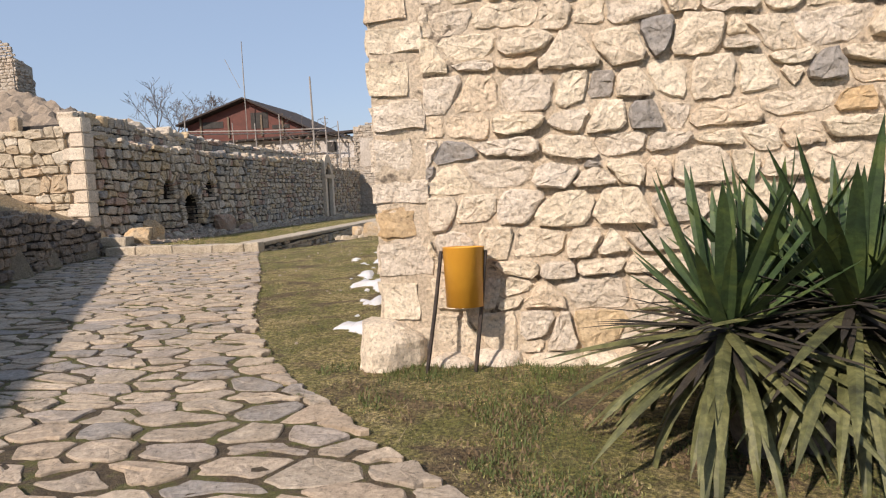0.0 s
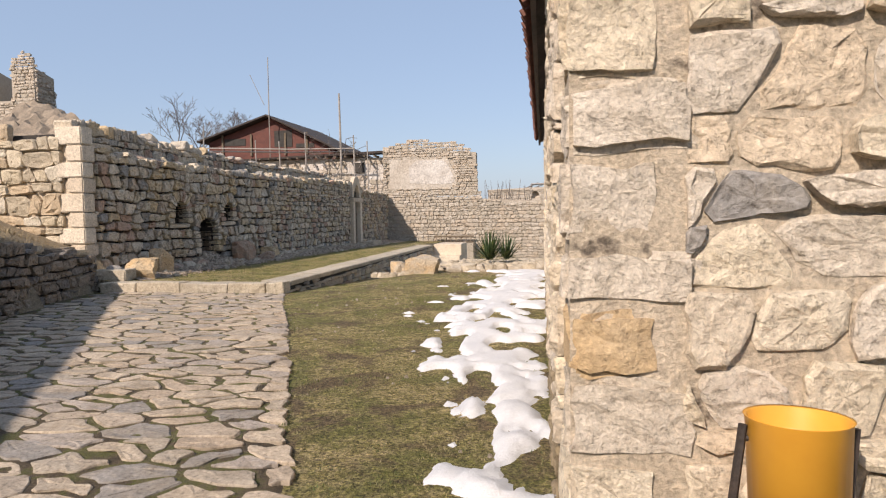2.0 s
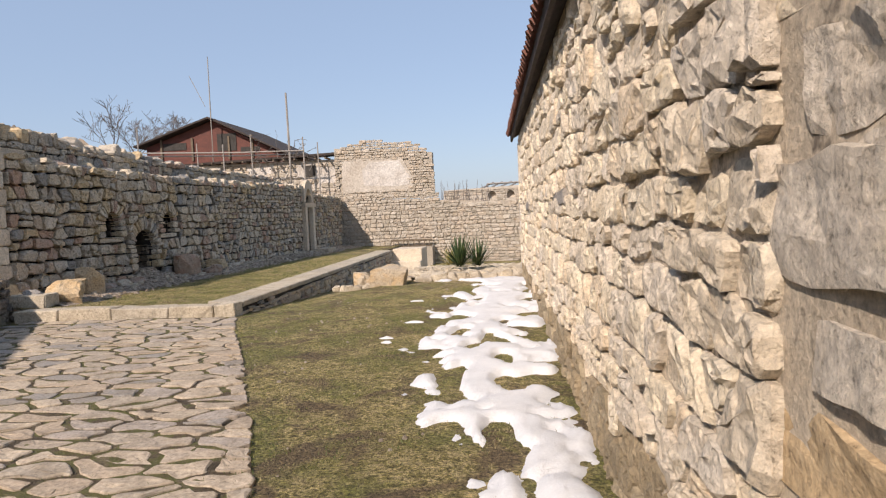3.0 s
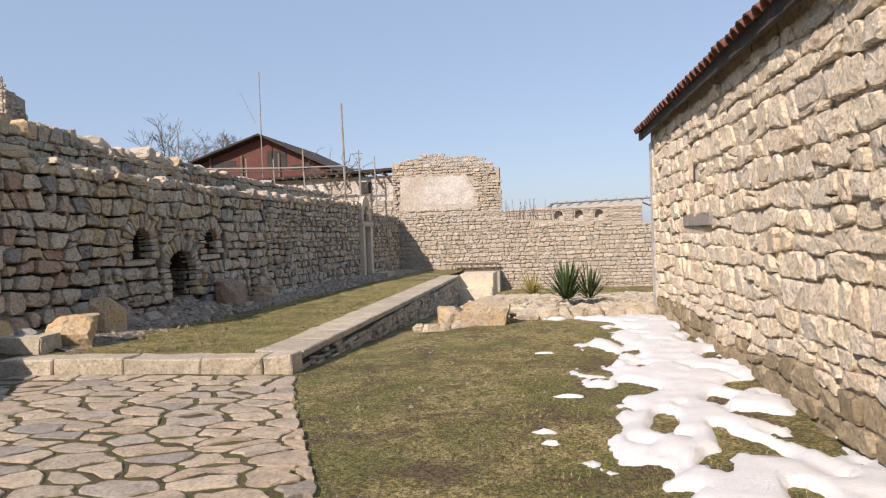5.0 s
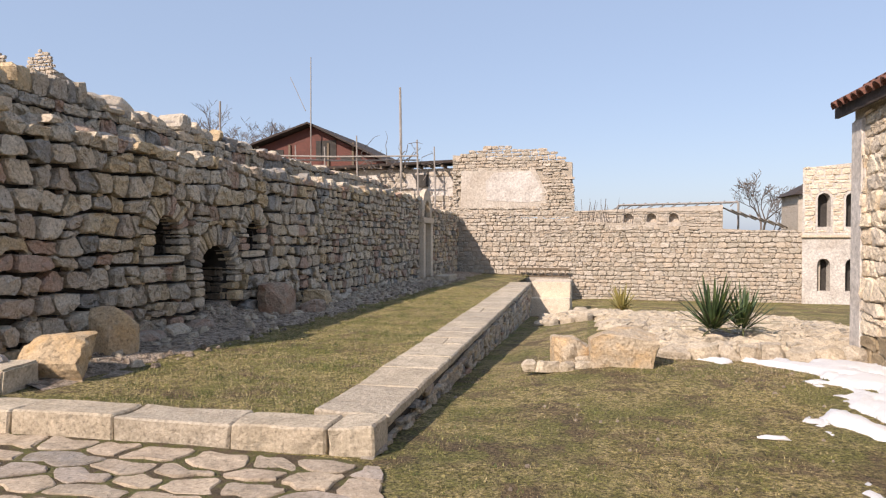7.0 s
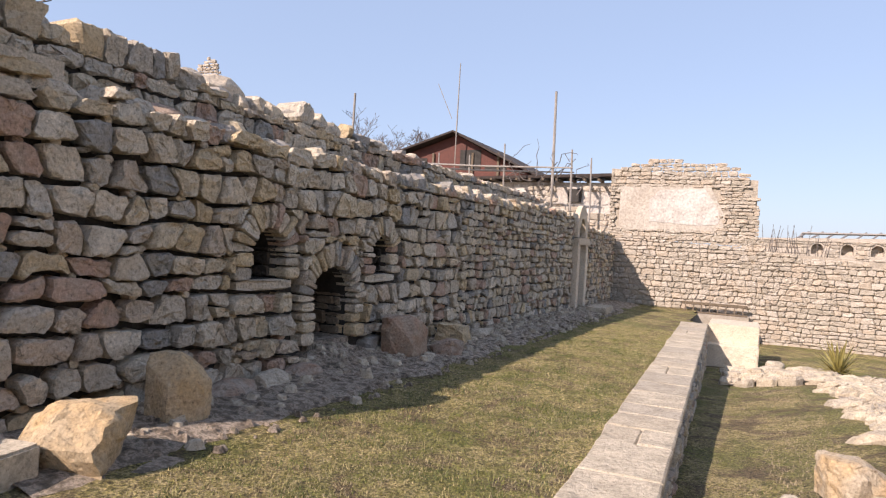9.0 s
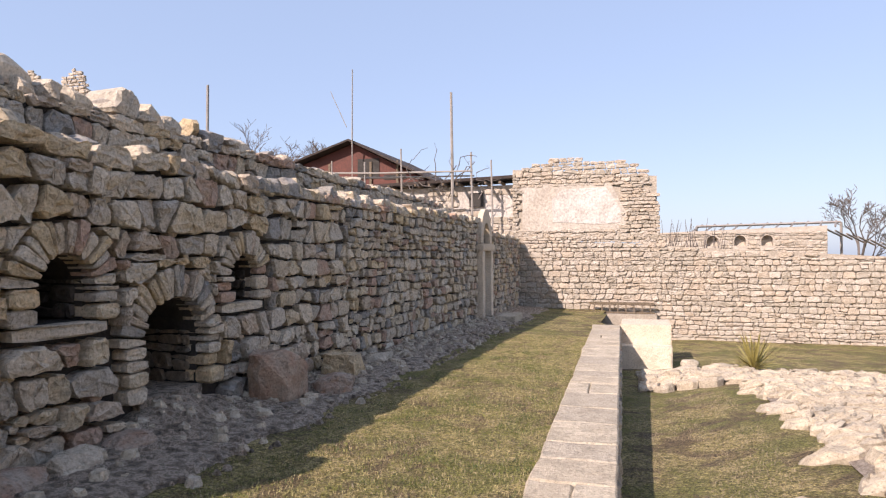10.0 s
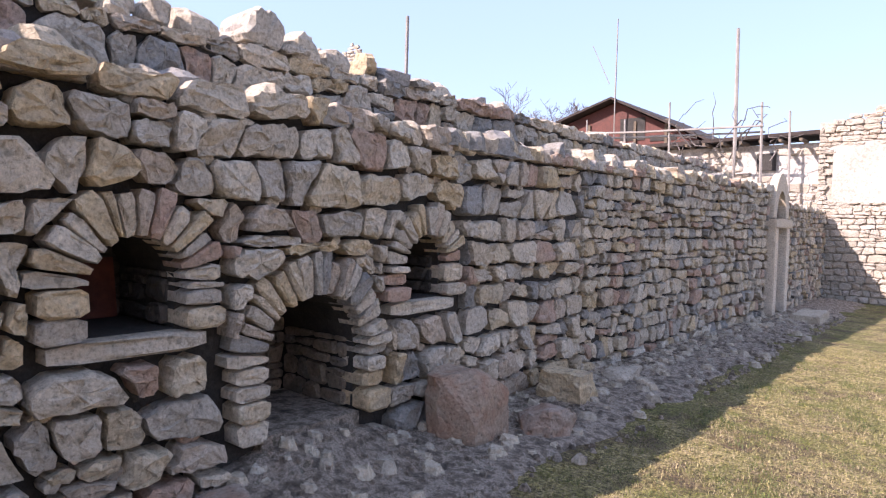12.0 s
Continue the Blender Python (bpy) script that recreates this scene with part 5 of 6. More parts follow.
for i in range(14):
    px = -17.5 + i * 0.52
    part("rafter", at_thing(outhouse, box_bm(px - 0.04, px + 0.04, 34.55, 35.4, 4.24, 4.32)), M_TIMBER, outhouse)

vine_frame = empty_thing("vine_frame", (-13, 33.8, 1), "grey timber vine frame with bare twisted vines", "vine frame")
for px, top, rad in ((-12.25, 7.35, 0.055), (-11.55, 5.25, 0.04), (-10.85, 4.95, 0.035), (-14.1, 5.5, 0.035), (-15.5, 5.1, 0.035), (-16.8, 5.2, 0.03)):
    part("post", at_thing(vine_frame, tube_bm([(px, 33.8, 0.5), (px + 0.02, 33.8, (top + 1) / 2), (px - 0.02, 33.8, top)], [rad, rad, rad * 0.8], 6)), M_GREYWOOD, vine_frame, "weathered grey post")
for z, y2 in ((4.62, 33.75), (4.48, 33.95)):
    part("rail", at_thing(vine_frame, tube_bm([(-19.5, y2, z + 0.25), (-15, y2, z + 0.05), (-11.5, y2, z - 0.02)], [0.035, 0.035, 0.03], 5)), M_GREYWOOD, vine_frame, "weathered grey rail")
r = random.Random(5)
for i in range(15):
    px = r.uniform(-13.8, -11.2)
    pts, p = [], Vector((px, 33.8, r.uniform(3.4, 4.6)))
    for k in range(7):
        pts.append(tuple(p))
        p = p + Vector((r.uniform(-0.32, 0.32), r.uniform(-0.1, 0.1), r.uniform(-0.1, 0.34)))
    part("vine", at_thing(vine_frame, tube_bm(pts, [0.022 - 0.0025 * k for k in range(7)], 4)), M_BARK, vine_frame)

gable_house = empty_thing("gable_house", (-22.5, 50, 3), "house with rusty red sheet gable and low roof", "house")
gv = [(-27.6, 48, 2), (-17.6, 48, 2), (-17.6, 48, 6.0), (-22.6, 48, 8.55), (-27.6, 48, 6.9), (-27.6, 58, 2), (-17.6, 58, 2), (-17.6, 58, 6.0), (-22.6, 58, 8.55), (-27.6, 58, 6.9)]
gw = mesh_object("wall", gv, [(0, 1, 2, 3, 4), (5, 9, 8, 7, 6), (1, 6, 7, 2), (0, 4, 9, 5)], M_RUST, gable_house)
gw.location = -gable_house.location
gw["label"] = "rusty red sheet-metal gable"
for a, b in (((-22.6, 8.62), (-17.0, 5.85)), ((-22.6, 8.62), (-28.2, 6.85))):
    vs = [(x, y, z + d) for y in (47.3, 58.3) for x, z in (a, b) for d in (0, 0.12)]
    ob = mesh_object("roof", vs, [(0, 1, 3, 2), (4, 6, 7, 5), (0, 2, 6, 4), (1, 5, 7, 3), (0, 4, 5, 1), (2, 3, 7, 6)], M_DARKROOF, gable_house)
    ob.location = -gable_house.location
for x0, x1, z0, z1 in ((-22.3, -20.9, 6.4, 7.6), (-20.6, -19.2, 6.3, 6.6), (-26.3, -24.6, 6.6, 7.1)):
    part("opening", at_thing(gable_house, box_bm(x0, x1, 47.96, 47.99, z0, z1)), M_DARK, gable_house, "dark gap between gable boards")
for px in (-26.5, -24.2, -21.5, -19.8):
    part("board", at_thing(gable_house, box_bm(px, px + 0.14, 47.88, 47.95, 5.8, 7.4)), M_TIMBER, gable_house)
antenna = empty_thing("antenna_mast", (-22.3, 47.2, 4), "thin metal antenna mast with a slanted rod", "antenna")
part("mast", tube_bm([(0, 0, 0), (0, 0, 4.5), (0.02, 0, 8.8)], [0.05, 0.045, 0.03], 5), M_GREYWOOD, antenna)
part("rod", tube_bm([(-0.35, 0, 5.4), (-1.4, 0, 7.6)], [0.022, 0.02], 4), M_GREYWOOD, antenna)

stick = empty_thing("wooden_stake", (-11.3, 19.48, 2.7), "thin grey wooden stake on the wall top", "stake")
part("stake", tube_bm([(0, 0, -0.2), (0.01, 0, 1.15)], [0.020, 0.018], 5), M_GREYWOOD, stick)

for yy, xx, w, h, z, lean in ((16.22, WEST_X - 0.62, 0.34, 0.36, 1.165, 8), (18.30, WEST_X - 0.22, 0.10, 0.36, 1.185, 5)):
    plate = tagged(mesh_object("rusty_sheet", [], [], M_RUST), "rusty red sheet of metal leaning inside the niche", "metal sheet")
    bm = box_bm(-0.006, 0.006, -w / 2, w / 2, 0.0, h, 0.003)
    bm.to_mesh(plate.data)
    bm.free()
    plate.location, plate.rotation_euler = (xx, yy, z), (0, radians(-lean), radians(lean))

# ladder-like rack leaning on the far wall
rack = empty_thing("ladder", (-6.65, 34.3, -0.1), "old wooden ladder lying on the far wall ledge", "ladder")
part("rail", box_bm(-1.0, 1.0, -0.04, 0.04, 0.20, 0.29, 0.01), M_TIMBER, rack)
part("rail", box_bm(-1.0, 1.0, -0.3, -0.24, -0.06, 0.0, 0.01), M_TIMBER, rack)
for i in range(8):
    part("rung", tube_bm([(-0.88 + i * 0.25, -0.27, -0.03), (-0.88 + i * 0.25, 0, 0.24)], [0.022, 0.022], 5), M_TIMBER, rack)
ledge = core_wall("ledge", [(-10, 33.7), (-5.6, 33.7), (-5.6, 34.65), (-10, 34.65)], -1.3, -0.16, M_FARMORTAR, "low stone ledge at the far wall foot")

# white ruined house on the right
white_house = empty_thing("white_house", (6, 36, -0.9), "ruined two-storey white stone house with arched windows", "house")
wv = [(2.55, 34.45, -1.2), (9.5, 34.45, -1.2), (9.5, 40, -1.2), (4.9, 40, -1.2), (2.55, 34.45, 3.85), (9.5, 34.45, 4.5), (9.5, 40, 4.4), (4.9, 40, 4.0)]
ww = mesh_object("wall", wv, [(3, 2, 1, 0), (4, 5, 6, 7), (0, 1, 5, 4), (1, 2, 6, 5), (2, 3, 7, 6), (3, 0, 4, 7)], M_WHITE, white_house)
ww.location = -white_house.location
bpy.context.view_layer.update()
wf = lambda u, v, w: (u + 0 * w, 34.45 - w, v)
loc = white_house.location.copy()
holes = []
for u in (3.25, 4.15, 5.15, 6.15):
    for s, t in ((-0.55, 0.62), (1.75, 2.95)):
        vs, fs = prism(arch_outline(u, 0.21, s, t), wf, -0.5, 0.2)
        holes.append(([tuple(Vector(v)) for v in vs], fs))
cut_out(ww, holes)
polys = [p for p in within_box(coursed(rng, 2.6, 7.5, 1.5, 4.2, 0.3, 0.17), 2.6, 7.5, 1.55, 4.3) if centre(p)[1] < 3.85 + 0.09 * (centre(p)[0] - 2.55)]
for u in (3.25, 4.15, 5.15, 6.15):
    polys = clear_of_arch(polys, u, 0.21, 1.75, 2.95, 0.06)
lay_stones(ww, wf, polys, rng, 0.012, 0.04, 0.02, 0.2, 0.01, lambda u, v: M_QUOIN, lambda u, v: False)
part("string_course", at_thing(white_house, box_bm(2.5, 9.5, 34.36, 34.46, 1.36, 1.46, 0.02)), M_QUOIN, white_house)
for u in (3.25, 4.15, 5.15, 6.15):
    for s, t in ((-0.55, 0.62), (1.75, 2.95)):
        part("window", at_thing(white_house, box_bm(u - 0.24, u + 0.24, 34.86, 34.9, s - 0.05, t + 0.1)), M_DARK, white_house, "dark empty window")

# ruin behind the far wall, small house and roof frame
back_wall = core_wall("ruin_back_wall", [(-6, 44), (1.6, 44), (1.6, 44.5), (-6, 44.5)], -1.5, [2.75, 3.0, 3.0, 2.75], M_FAR, "distant low ruined wall with three small niches")
cut_out(back_wall, [prism(arch_outline(u, 0.24, 2.15, 2.62), lambda a, b, w: (a, 44 - w, b), -0.35, 0.2) for u in (-3.0, -1.85, -0.75)])
polys = within_box(coursed(rng, -6, 1.6, 1.4, 2.95, 0.35, 0.18), -6, 1.6, 1.4, 2.75)
for u in (-3.0, -1.85, -0.75):
    polys = clear_of_arch(polys, u, 0.24, 2.15, 2.62, 0.05)
lay_stones(back_wall, lambda u, v, w: (u, 43.98 - w, v), polys, rng, 0.01, 0.04, 0.025, 0.2, 0.012, lambda u, v: M_FAR, lambda u, v: False)
roof_frame = empty_thing("roof_frame", (0, 46, 2), "bare grey roof timbers of a ruin", "roof frame")
for i in range(11):
    px = -4 + i * 0.62
    part("rafter", at_thing(roof_frame, tube_bm([(px, 45.2, 2.7 + 0.03 * i), (px + 1.0, 49, 3.35 + 0.01 * i)], [0.05, 0.05], 4)), M_GREYWOOD, roof_frame)
for i in range(7):
    part("rafter", at_thing(roof_frame, tube_bm([(1.8 + i * 0.45, 45.4, 2.95 - i * 0.14), (2.9 + i * 0.45, 47, 2.6 - i * 0.14)], [0.05, 0.05], 4)), M_GREYWOOD, roof_frame)
part("purlin", at_thing(roof_frame, tube_bm([(-3.4, 47.6, 3.2), (3, 47.4, 3.3)], [0.06, 0.06], 4)), M_GREYWOOD, roof_frame)
part("support", at_thing(roof_frame, tube_bm([(-3.4, 47.6, -1), (-3.4, 47.6, 3.2)], [0.06, 0.06], 4)), M_GREYWOOD, roof_frame)
part("support", at_thing(roof_frame, tube_bm([(3, 47.4, -1), (3, 47.4, 3.3)], [0.06, 0.06], 4)), M_GREYWOOD, roof_frame)
small_house = empty_thing("small_house", (5.2, 46, -1), "small far stone house with dark pyramid roof", "house")
part("wall", at_thing(small_house, box_bm(5.2, 8.2, 44.5, 47.5, -1.2, 3.6)), M_FAR, small_house)
vs = [(4.9, 44.2, 3.5), (8.5, 44.2, 3.5), (8.5, 47.8, 3.5), (4.9, 47.8, 3.5), (6.7, 46, 4.6)]
ob = mesh_object("roof", vs, [(3, 2, 1, 0), (0, 1, 4), (1, 2, 4), (2, 3, 4), (3, 0, 4)], M_DARKROOF, small_house)
ob.location = -small_house.location

# ruined palace wall on the left skyline
ruin = core_wall("ruined_wall", [(-60, 44), (-38.8, 44), (-38.8, 45.8), (-60, 45.8)], 0.5, [13.2, 12.3, 11.8, 12.6], M_FARMORTAR, "tall ruined wall with empty arched windows")
gaps = [arch_outline(-45.5, 0.8, 10.0, 12.7)] + [[(a, 10.0), (b, 10.0), (b, 16), (a, 16)] for a, b in ((-42.4, -40.75), (-50.8, -48.9), (-56.2, -54.4))]
cut_out(ruin, [prism(o, lambda u, v, w: (u, 44 - w, v), -2.2, 0.3) for o in gaps])
polys = [p for p in within_box(coursed(rng, -59.9, -38.8, 6.5, 14.5, 0.42, 0.24), -59.9, -38.8, 6.5, 14.5) if centre(p)[1] < 13.15 - 0.12 * (centre(p)[0] + 38.8) + 0.9 * noise.noise((centre(p)[0] * 0.9, 0, 0)) + 0.5 * noise.noise((centre(p)[0] * 3, 0, 0)) and not any(min(q[0] for q in o) - 0.1 < centre(p)[0] < max(q[0] for q in o) + 0.1 and centre(p)[1] > 9.9 for o in gaps)]
lay_stones(ruin, lambda u, v, w: (u, 43.98 - w, v), polys, rng, 0.02, 0.1, 0.06, 0.2, 0.025, lambda u, v: M_FAR, lambda u, v: False)
polys = [p for p in within_box(coursed(rng, 44.0, 45.8, 6.5, 12.6, 0.42, 0.24), 44.0, 45.8, 6.5, 12.9) if centre(p)[1] < 12.6 - 0.9 * (centre(p)[0] - 44) + 0.6 * noise.noise((centre(p)[0] * 2, 1, 0))]
lay_stones(ruin, lambda u, v, w: (-38.78 + w, u, v), polys, rng, 0.02, 0.1, 0.10, 0.2, 0.05, lambda u, v: M_FAR, lambda u, v: False)
heap_v = lambda x, y: 2.5 + lerp_table(((-44, 4.5), (-39.2, 8.0), (-37.3, 7.2), (-33.5, 5.8), (-29.6, 4.5), (-27, 3.4), (-25, 1.0)), x) * max(0.0, 1 - abs(y - 44) / 9) - 0.3 + 0.5 * noise.noise((x * 0.9, y * 0.9, 0)) + 0.5 * noise.noise((x * 2.4, y * 2.4, 0))
heap = sheet("rubble_heap", axis_steps([(-44, -25, 0.3)]), axis_steps([(37, 50, 0.4)]), heap_v, M_LOW, smooth=False)
tagged(heap, "collapsed rubble slope beside the ruined wall", "rubble", kind="stuff")
upland = sheet("upper_ground", axis_steps([(-60, -11.4, 4)]), axis_steps([(13.8, 75, 4)]), lambda x, y: 2.0 + 0.05 * (-11.4 - x), M_BANK)
tagged(upland, "higher ground behind the west wall", "ground", kind="structure")


# ---- bare trees ----
def bare_tree(place, height, seed, label, spread=0.55, levels=5, group=""):
    r = random.Random(seed)
    tree = empty_thing("bare_tree", place, label, "tree", group)
    segs = []

    def grow(p, way, ln, rad, lev):
        pts, q, w = [p.copy()], p.copy(), way.copy()
        for k in range(3):
            w = (w + Vector((r.uniform(-1, 1), r.uniform(-1, 1), r.uniform(-0.5, 0.9))) * 0.16).normalized()
            q = q + w * ln / 3
            pts.append(q.copy())
        segs.append((pts, [rad, rad * 0.86, rad * 0.74, rad * 0.6], lev))
        if lev >= levels:
            return
        n = 3 if lev < 3 else r.choice((2, 3, 3))
        for k in range(n):
            side = Vector((r.uniform(-1, 1), r.uniform(-1, 1), r.uniform(-0.25, 0.6)))
            grow(pts[-1] if k < 2 else pts[2], (w + side * (spread + 0.12 * lev)).normalized(), ln * r.uniform(0.58, 0.82), rad * 0.56, lev + 1)

    grow(Vector((0, 0, -0.3)), Vector((r.uniform(-0.1, 0.1), 0, 1)), height * 0.32, height * 0.022, 0)
    trunk, crown = bmesh.new(), bmesh.new()
    for pts, rads, lev in segs:
        tube_bm(pts, [max(x, 0.015) for x in rads], 5 if lev < 2 else 3, trunk if lev < 2 else crown)
    part("trunk", trunk, M_BARK, tree)
    part("crown", crown, M_BARK, tree, "leafless twiggy crown")
    return tree


bare_tree((-35.0, 58, 3), 9.6, 3, "leafless grey tree behind the gable house", 0.75, 6)
bare_tree((-31.0, 60, 3), 8.6, 8, "second leafless tree by the gable house", 0.75, 6)
bare_tree((6.3, 56, -1), 7.6, 12, "round leafless tree beyond the far wall", 0.8, 6)
bare_tree((-21.3, 17.9, 2.4), 6.2, 17, "leafless tree on the ground above the west wall", 0.7, 6)
r = random.Random(2)
for i in range(6):
    px = -5.4 + i * 0.42
    bush = empty_thing("bare_shrub", (px, 39 + r.uniform(-0.5, 0.5), 0.8), "leafless upright shrub behind the far wall", "shrub", "shrubs behind the far wall")
    bm = bmesh.new()
    for k in range(8):
        a, b = r.uniform(-0.25, 0.25), r.uniform(-0.5, 0.5)
        tube_bm([(a, 0, -2), (a + b * 0.4, r.uniform(-0.2, 0.2), 0.9), (a + b, r.uniform(-0.3, 0.3), r.uniform(1.5, 2.4))], [0.022, 0.016, 0.008], 3, bm)
    part("crown", bm, M_BARK, bush)

# ---- paved path ----
def path_right(y):
    return lerp_table(((-6, 2.6), (1.5, 0.5), (2.9, -0.62), (3.85, -1.46), (4.6, -2.05), (5.6, -2.68), (6.5, -3.14), (9.25, -4.32), (11.8, -5.55), (12.9, -6.02), (14, -6.4)), y)


def path_left(y):
    return lerp_table(((-2.5, -3.2), (1.5, -4.6), (5.3, -6.6), (7.7, -7.85), (9.6, -8.75), (11.2, -9.25), (13, -9.6)), y) + 0.1


path = sheet("path_bed", axis_steps([(-9.8, 1.6, 0.15)]), axis_steps([(-3.5, 12.75, 0.15)]), lambda x, y: ground_z(x, y) + 0.018 - 0.05 * max(0.0, min(1.0, (x - path_right(y) + 0.18) * 5)), M_PATHBED, keep=lambda x, y: path_left(y) - 0.2 < x < path_right(y) + 0.1)
tagged(path, "brown earth and moss in the joints of the paved path", "path", kind="structure")
r = random.Random(31)
polys = [p for p in flat_cells(r, -9.8, 1.2, -3.2, 12.7, 0.39, 0.58) if len(p) > 2]
polys = [p for p in polys if path_left(centre(p)[1]) + 0.1 < centre(p)[0] < path_right(centre(p)[1]) + 0.12 and centre(p)[1] < 12.62]
trimmed = []
for p in polys:
    yy = centre(p)[1]
    slope_x = (path_right(yy + 0.3) - path_right(yy - 0.3)) / 0.6
    p = clip_half(p, path_right(yy) + 0.03 * noise.noise((yy * 4, 0, 0)), yy, 1, -slope_x)
    if len(p) > 2 and poly_area(p) > 0.012:
        trimmed.append(p)
polys = trimmed
lay_stones(path, lambda u, v, w: (u, v, ground_z(u, v) + 0.020 + w), polys, r, 0.021, 0.09, 0.009, 0.05, 0.004, lambda u, v: M_FLAG, lambda u, v: 2.0 < v < 11.5 and u > -6.6 - (v - 6) * 0.25, piece="flagstone", limit=300, corner=0.10, tilt=0.02, rag=0.16)

# dark trodden soil at the house foot
soil = sheet("bare_soil", axis_steps([(-1.9, 2.6, 0.08)]), axis_steps([(2.4, 4.75, 0.08)]), lambda x, y: ground_z(x, y) + 0.006 + 0.03 * (noise.noise((x * 1.3, y * 1.3, 15)) + 0.5 * noise.noise((x * 4, y * 4, 5))) - 0.05 * max(0.0, path_right(y) + 0.5 - x) - 0.05 * max(0.0, 3.0 - y), M_GRASS)
tagged(soil, "mossy soil with dead leaves at the house foot", "soil", kind="structure")

def soil_z(x, y):
    return ground_z(x, y) + 0.008


# ---- grass, straw and pebbles ----
def blades(name, label, count, area, height_of, mat, ln, wd, seed, accept, lie=0.5):
    g = np.random.RandomState(seed)
    xs, ys = g.uniform(area[0], area[1], count), g.uniform(area[2], area[3], count)
    ok = [i for i in range(count) if accept(xs[i], ys[i])]
    n = len(ok)
    vs = np.zeros((n, 3, 3))
    turn, lean, tall = g.uniform(0, 2 * math.pi, n), g.uniform(0.45, 1.0, n) * lie, ln * g.uniform(0.5, 1.3, n)
    for j, i in enumerate(ok):
        x, y = xs[i], ys[i]
        z = height_of(x, y)
        c, s = math.cos(turn[j]), math.sin(turn[j])
        w = wd * (0.7 + 0.6 * ((i * 7) % 10) / 10)
        vs[j, 0] = (x - s * w, y + c * w, z - 0.006)
        vs[j, 1] = (x + s * w, y - c * w, z - 0.006)
        vs[j, 2] = (x + c * math.sin(lean[j]) * tall[j], y + s * math.sin(lean[j]) * tall[j], z + math.cos(lean[j]) * tall[j])
    me = bpy.data.meshes.new(name)
    me.vertices.add(3 * n)
    me.vertices.foreach_set("co", vs.ravel())
    me.loops.add(3 * n)
    me.loops.foreach_set("vertex_index", np.arange(3 * n, dtype=np.int32))
    me.polygons.add(n)
    me.polygons.foreach_set("loop_start", np.arange(0, 3 * n, 3, dtype=np.int32))
    me.update(calc_edges=True)
    me.validate()
    me.materials.append(mat)
    return tagged(new(name, me), label, "grass", kind="stuff")


def lawn_ok(x, y):
    if x < path_right(y) + 0.02 + 0.1 * noise.noise((x * 3, y * 3, 0)) and y < 12.8:
        return False
    if y > 12.8 and x < -5.95 - (y - 12.9) * 0.031:
        return False
    if x > side_x(y) - 0.08 and y > HY0 - 0.12:
        return False
    if snow_top(x, y) > ground_z(x, y) + 0.004 and 5.7 < y < 17.2 and x > -3.9:
        return False
    return noise.noise((x * 0.9, y * 0.9, 11)) * 0.7 + 0.7 * noise.noise((x * 5, y * 5, 1)) > -0.02


blades("lawn_grass", "short olive and straw winter grass blades", 240000, (-6.2, 3.2, 0.8, 17.0), ground_z, M_BLADE, 0.020, 0.0046, 1, lawn_ok, 1.35)
blades("lawn_straw", "pale dead grass among the green", 50000, (-6.2, 3.2, 0.8, 17.0), ground_z, M_STRAW, 0.026, 0.0026, 11, lambda x, y: y > 4.3 and lawn_ok(x, y) and noise.noise((x * 1.2, y * 1.2, 31)) > -0.05 - 0.25 * min(1, max(0, (y - 6) / 5)), 1.45)
blades("lawn_tuft", "small dark green tufts in the lawn", 120000, (-6.2, 3.2, 0.8, 17.0), ground_z, M_TUFT, 0.026, 0.0046, 12, lambda x, y: noise.noise((x * 7, y * 7, 41)) + 0.6 * noise.noise((x * 0.8, y * 0.8, 4)) > 0.22 and lawn_ok(x, y), 0.9)
blades("terrace_tuft", "small dark green tufts on the raised strip", 40000, (-9.2, -6.5, 13.0, 24.0), terrace_z, M_TUFT, 0.036, 0.0034, 13, lambda x, y: noise.noise((x * 3.0, y * 3.0, 41)) > 0.2 and -8.8 < x < kerb_left(y), 0.9)
blades("terrace_grass", "short green grass blades on the raised strip", 90000, (-9.3, -6.5, 13.0, 26.0), terrace_z, M_BLADE, 0.024, 0.0038, 2, lambda x, y: x < kerb_left(y) and x > -8.9 + 0.3 * noise.noise((y, x, 0)), 1.1)
blades("terrace_straw", "pale dead grass on the raised strip", 60000, (-9.2, -6.5, 13.0, 26.0), terrace_z, M_STRAW, 0.026, 0.0030, 17, lambda x, y: -8.8 < x < kerb_left(y) and noise.noise((x * 1.3, y * 1.3, 51)) > -0.1, 1.45)
blades("joint_grass", "moss and grass in the joints of the path", 70000, (-8, 0.6, 1.0, 12.6), lambda x, y: ground_z(x, y) + 0.014, M_TUFT, 0.022, 0.004, 3, lambda x, y: path_left(y) < x < path_right(y) and noise.noise((x * 0.8, y * 0.8, 5)) + 0.5 * noise.noise((x * 3, y * 3, 5)) > 0.0, 1.1)
blades("sunken_straw", "pale dead grass in the sunken strip", 50000, (-6.3, -2.0, 15.5, 24.4), ground_z, M_STRAW, 0.030, 0.0040, 19, lambda x, y: x > -5.95 - (y - 12.9) * 0.031 and (x < -4.8 or y < 16.8) and noise.noise((x * 1.5, y * 1.5, 3)) > -0.15, 1.4)
blades("straw_litter", "dry straw stalks lying on the grass", 2200, (-5.6, 2.0, 2.5, 15.5), lambda x, y: ground_z(x, y) + 0.012, M_STRAW, 0.13, 0.0022, 4, lambda x, y: lawn_ok(x, y) and noise.noise((x * 0.7, y * 0.7, 21)) > 0.05, 1.5)
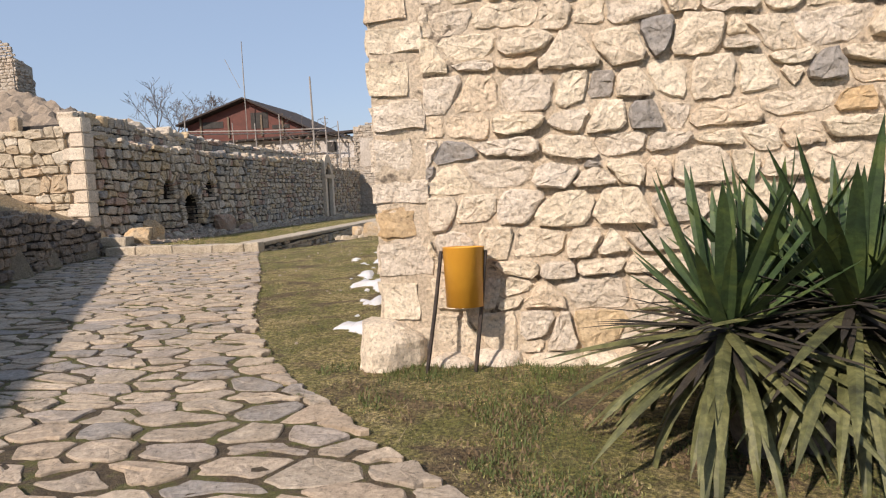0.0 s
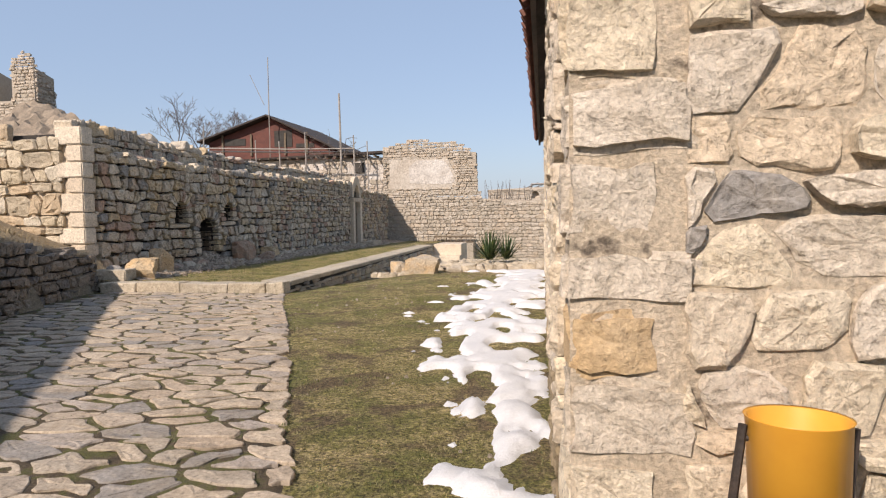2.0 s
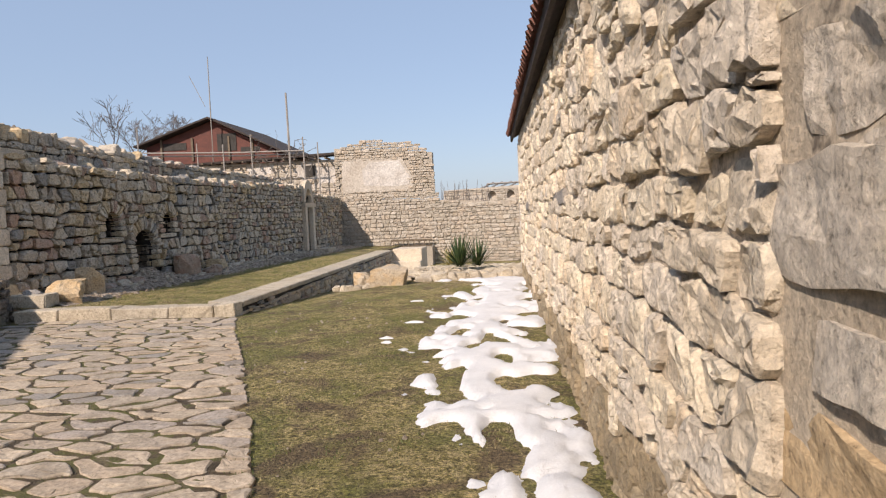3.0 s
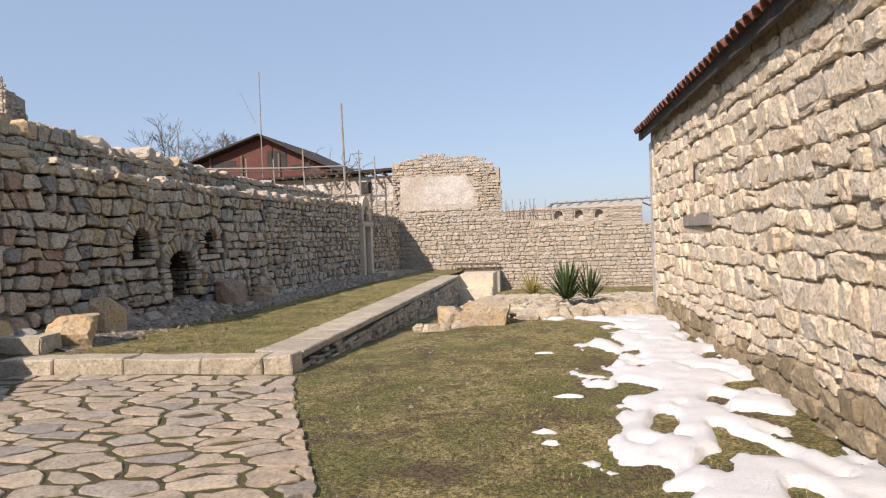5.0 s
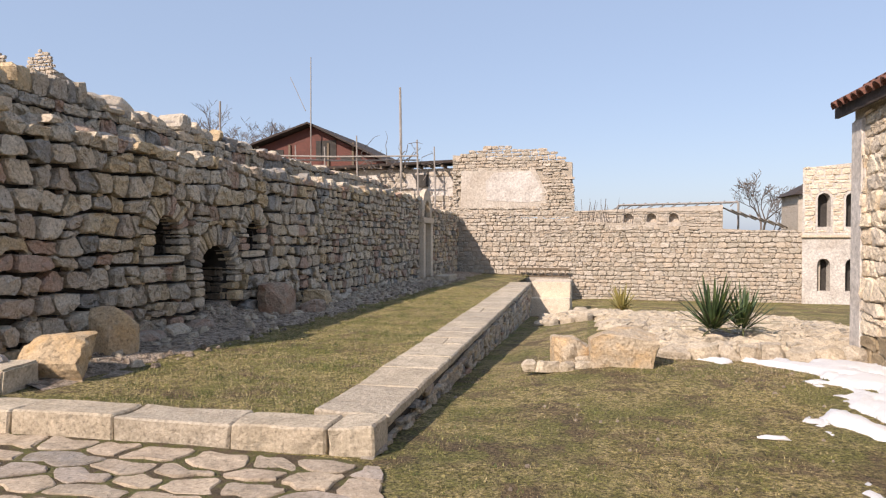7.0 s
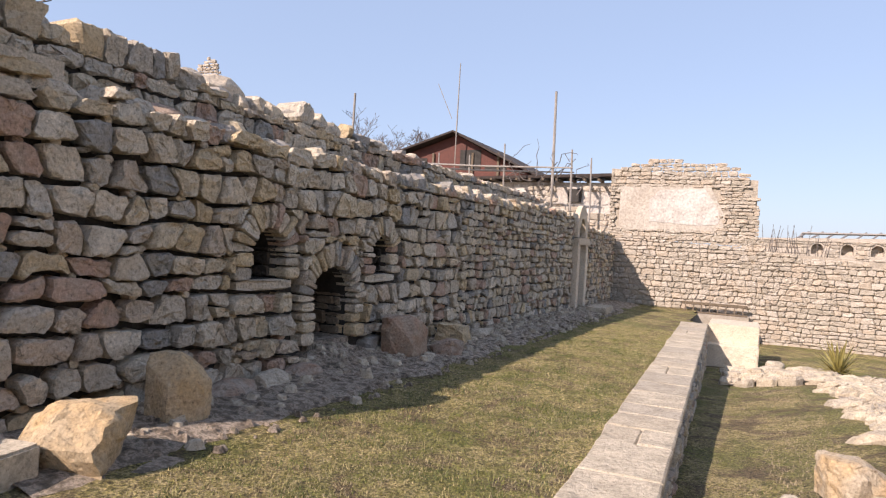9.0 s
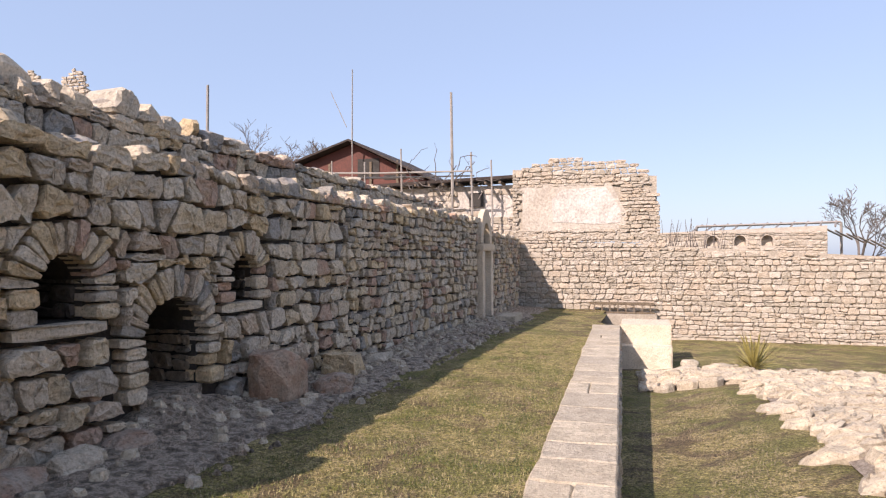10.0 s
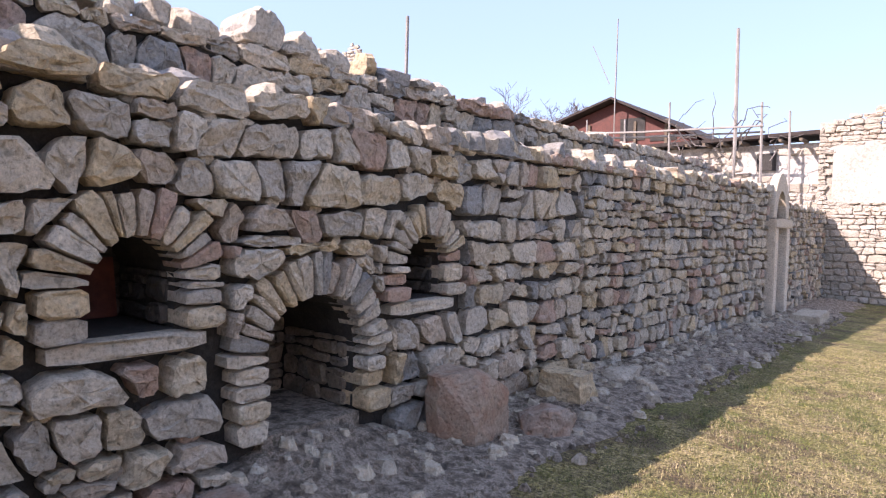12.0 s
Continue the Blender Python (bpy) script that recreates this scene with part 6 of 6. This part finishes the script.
blades("tall_tuft_grass", "taller green tufts at the house foot", 9000, (-1.3, 1.6, 3.3, 4.72), ground_z, M_TUFT, 0.050, 0.0040, 5, lambda x, y: y > 4.2 + 0.5 * noise.noise((x * 2, y * 2, 0)), 0.7)
blades("soil_litter", "brown dead leaves and stalks on the soil", 14000, (-1.8, 2.4, 2.5, 4.72), soil_z, M_DEADLEAF, 0.030, 0.0060, 15, lambda x, y: x > path_right(y) + 0.25 and noise.noise((x * 2.2, y * 2.2, 8)) > -0.12, 1.5)
blades("soil_green", "thin green grass on the soil", 26000, (-1.8, 2.4, 2.5, 4.72), soil_z, M_TUFT, 0.032, 0.0042, 16, lambda x, y: x > path_right(y) + 0.2 and noise.noise((x * 1.6, y * 1.6, 18)) > 0.0, 1.0)
blades("bank_dry_grass", "dry matted grass on the bank", 30000, (-14, -8, 6, 13), bank_height, M_STRAW, 0.09, 0.004, 6, lambda x, y: bank_height(x, y) > 0.3, 1.3)


def scatter_stones(name, label, count, spot, mat, lo, hi, seed):
    r = random.Random(seed)
    vs, fs = [], []
    for i in range(count):
        x, y, z = spot(r)
        s = r.uniform(lo, hi)
        base = len(vs)
        t = r.uniform(0, 6)
        for k in range(6):
            a = t + k * math.pi / 3
            vs.append((x + s * math.cos(a) * r.uniform(0.8, 1.2), y + s * math.sin(a) * r.uniform(0.6, 1.0), z - 0.01))
        for k in range(6):
            a = t + k * math.pi / 3
            vs.append((x + 0.6 * s * math.cos(a) * r.uniform(0.8, 1.2), y + 0.6 * s * math.sin(a) * r.uniform(0.6, 1.0), z + s * r.uniform(0.4, 0.8)))
        fs += [tuple(base + q for q in (k, (k + 1) % 6, 6 + (k + 1) % 6, 6 + k)) for k in range(6)] + [tuple(base + 6 + k for k in range(6))]
    return tagged(mesh_object(name, vs, fs, mat), label, "stones", kind="stuff")


def grit_spot(r):
    x, y = -10.0 + min(1.15, abs(r.gauss(0, 0.45))), r.uniform(14, 30)
    return x, y, terrace_z(x, y) + 0.015 + 0.22 * math.exp(-((y - 17.35) / 0.62) ** 2) * max(0.0, min(1.0, (-9.45 - x) / 0.55))


def lawn_spot(r):
    while True:
        x, y = r.uniform(-6, -1.8), r.uniform(3, 17)
        if lawn_ok(x, y):
            return x, y, ground_z(x, y) + 0.005


scatter_stones("wall_foot_rubble", "small grey stones and grit at the wall foot", 5200, grit_spot, M_FOOTSOIL, 0.010, 0.05, 8)
scatter_stones("fallen_stones", "pale broken stones lying at the wall foot", 420, grit_spot, M_KERB, 0.03, 0.10, 18)
scatter_stones("lawn_pebbles", "scattered pale pebbles on the grass", 70, lawn_spot, M_GRIT, 0.008, 0.024, 9)
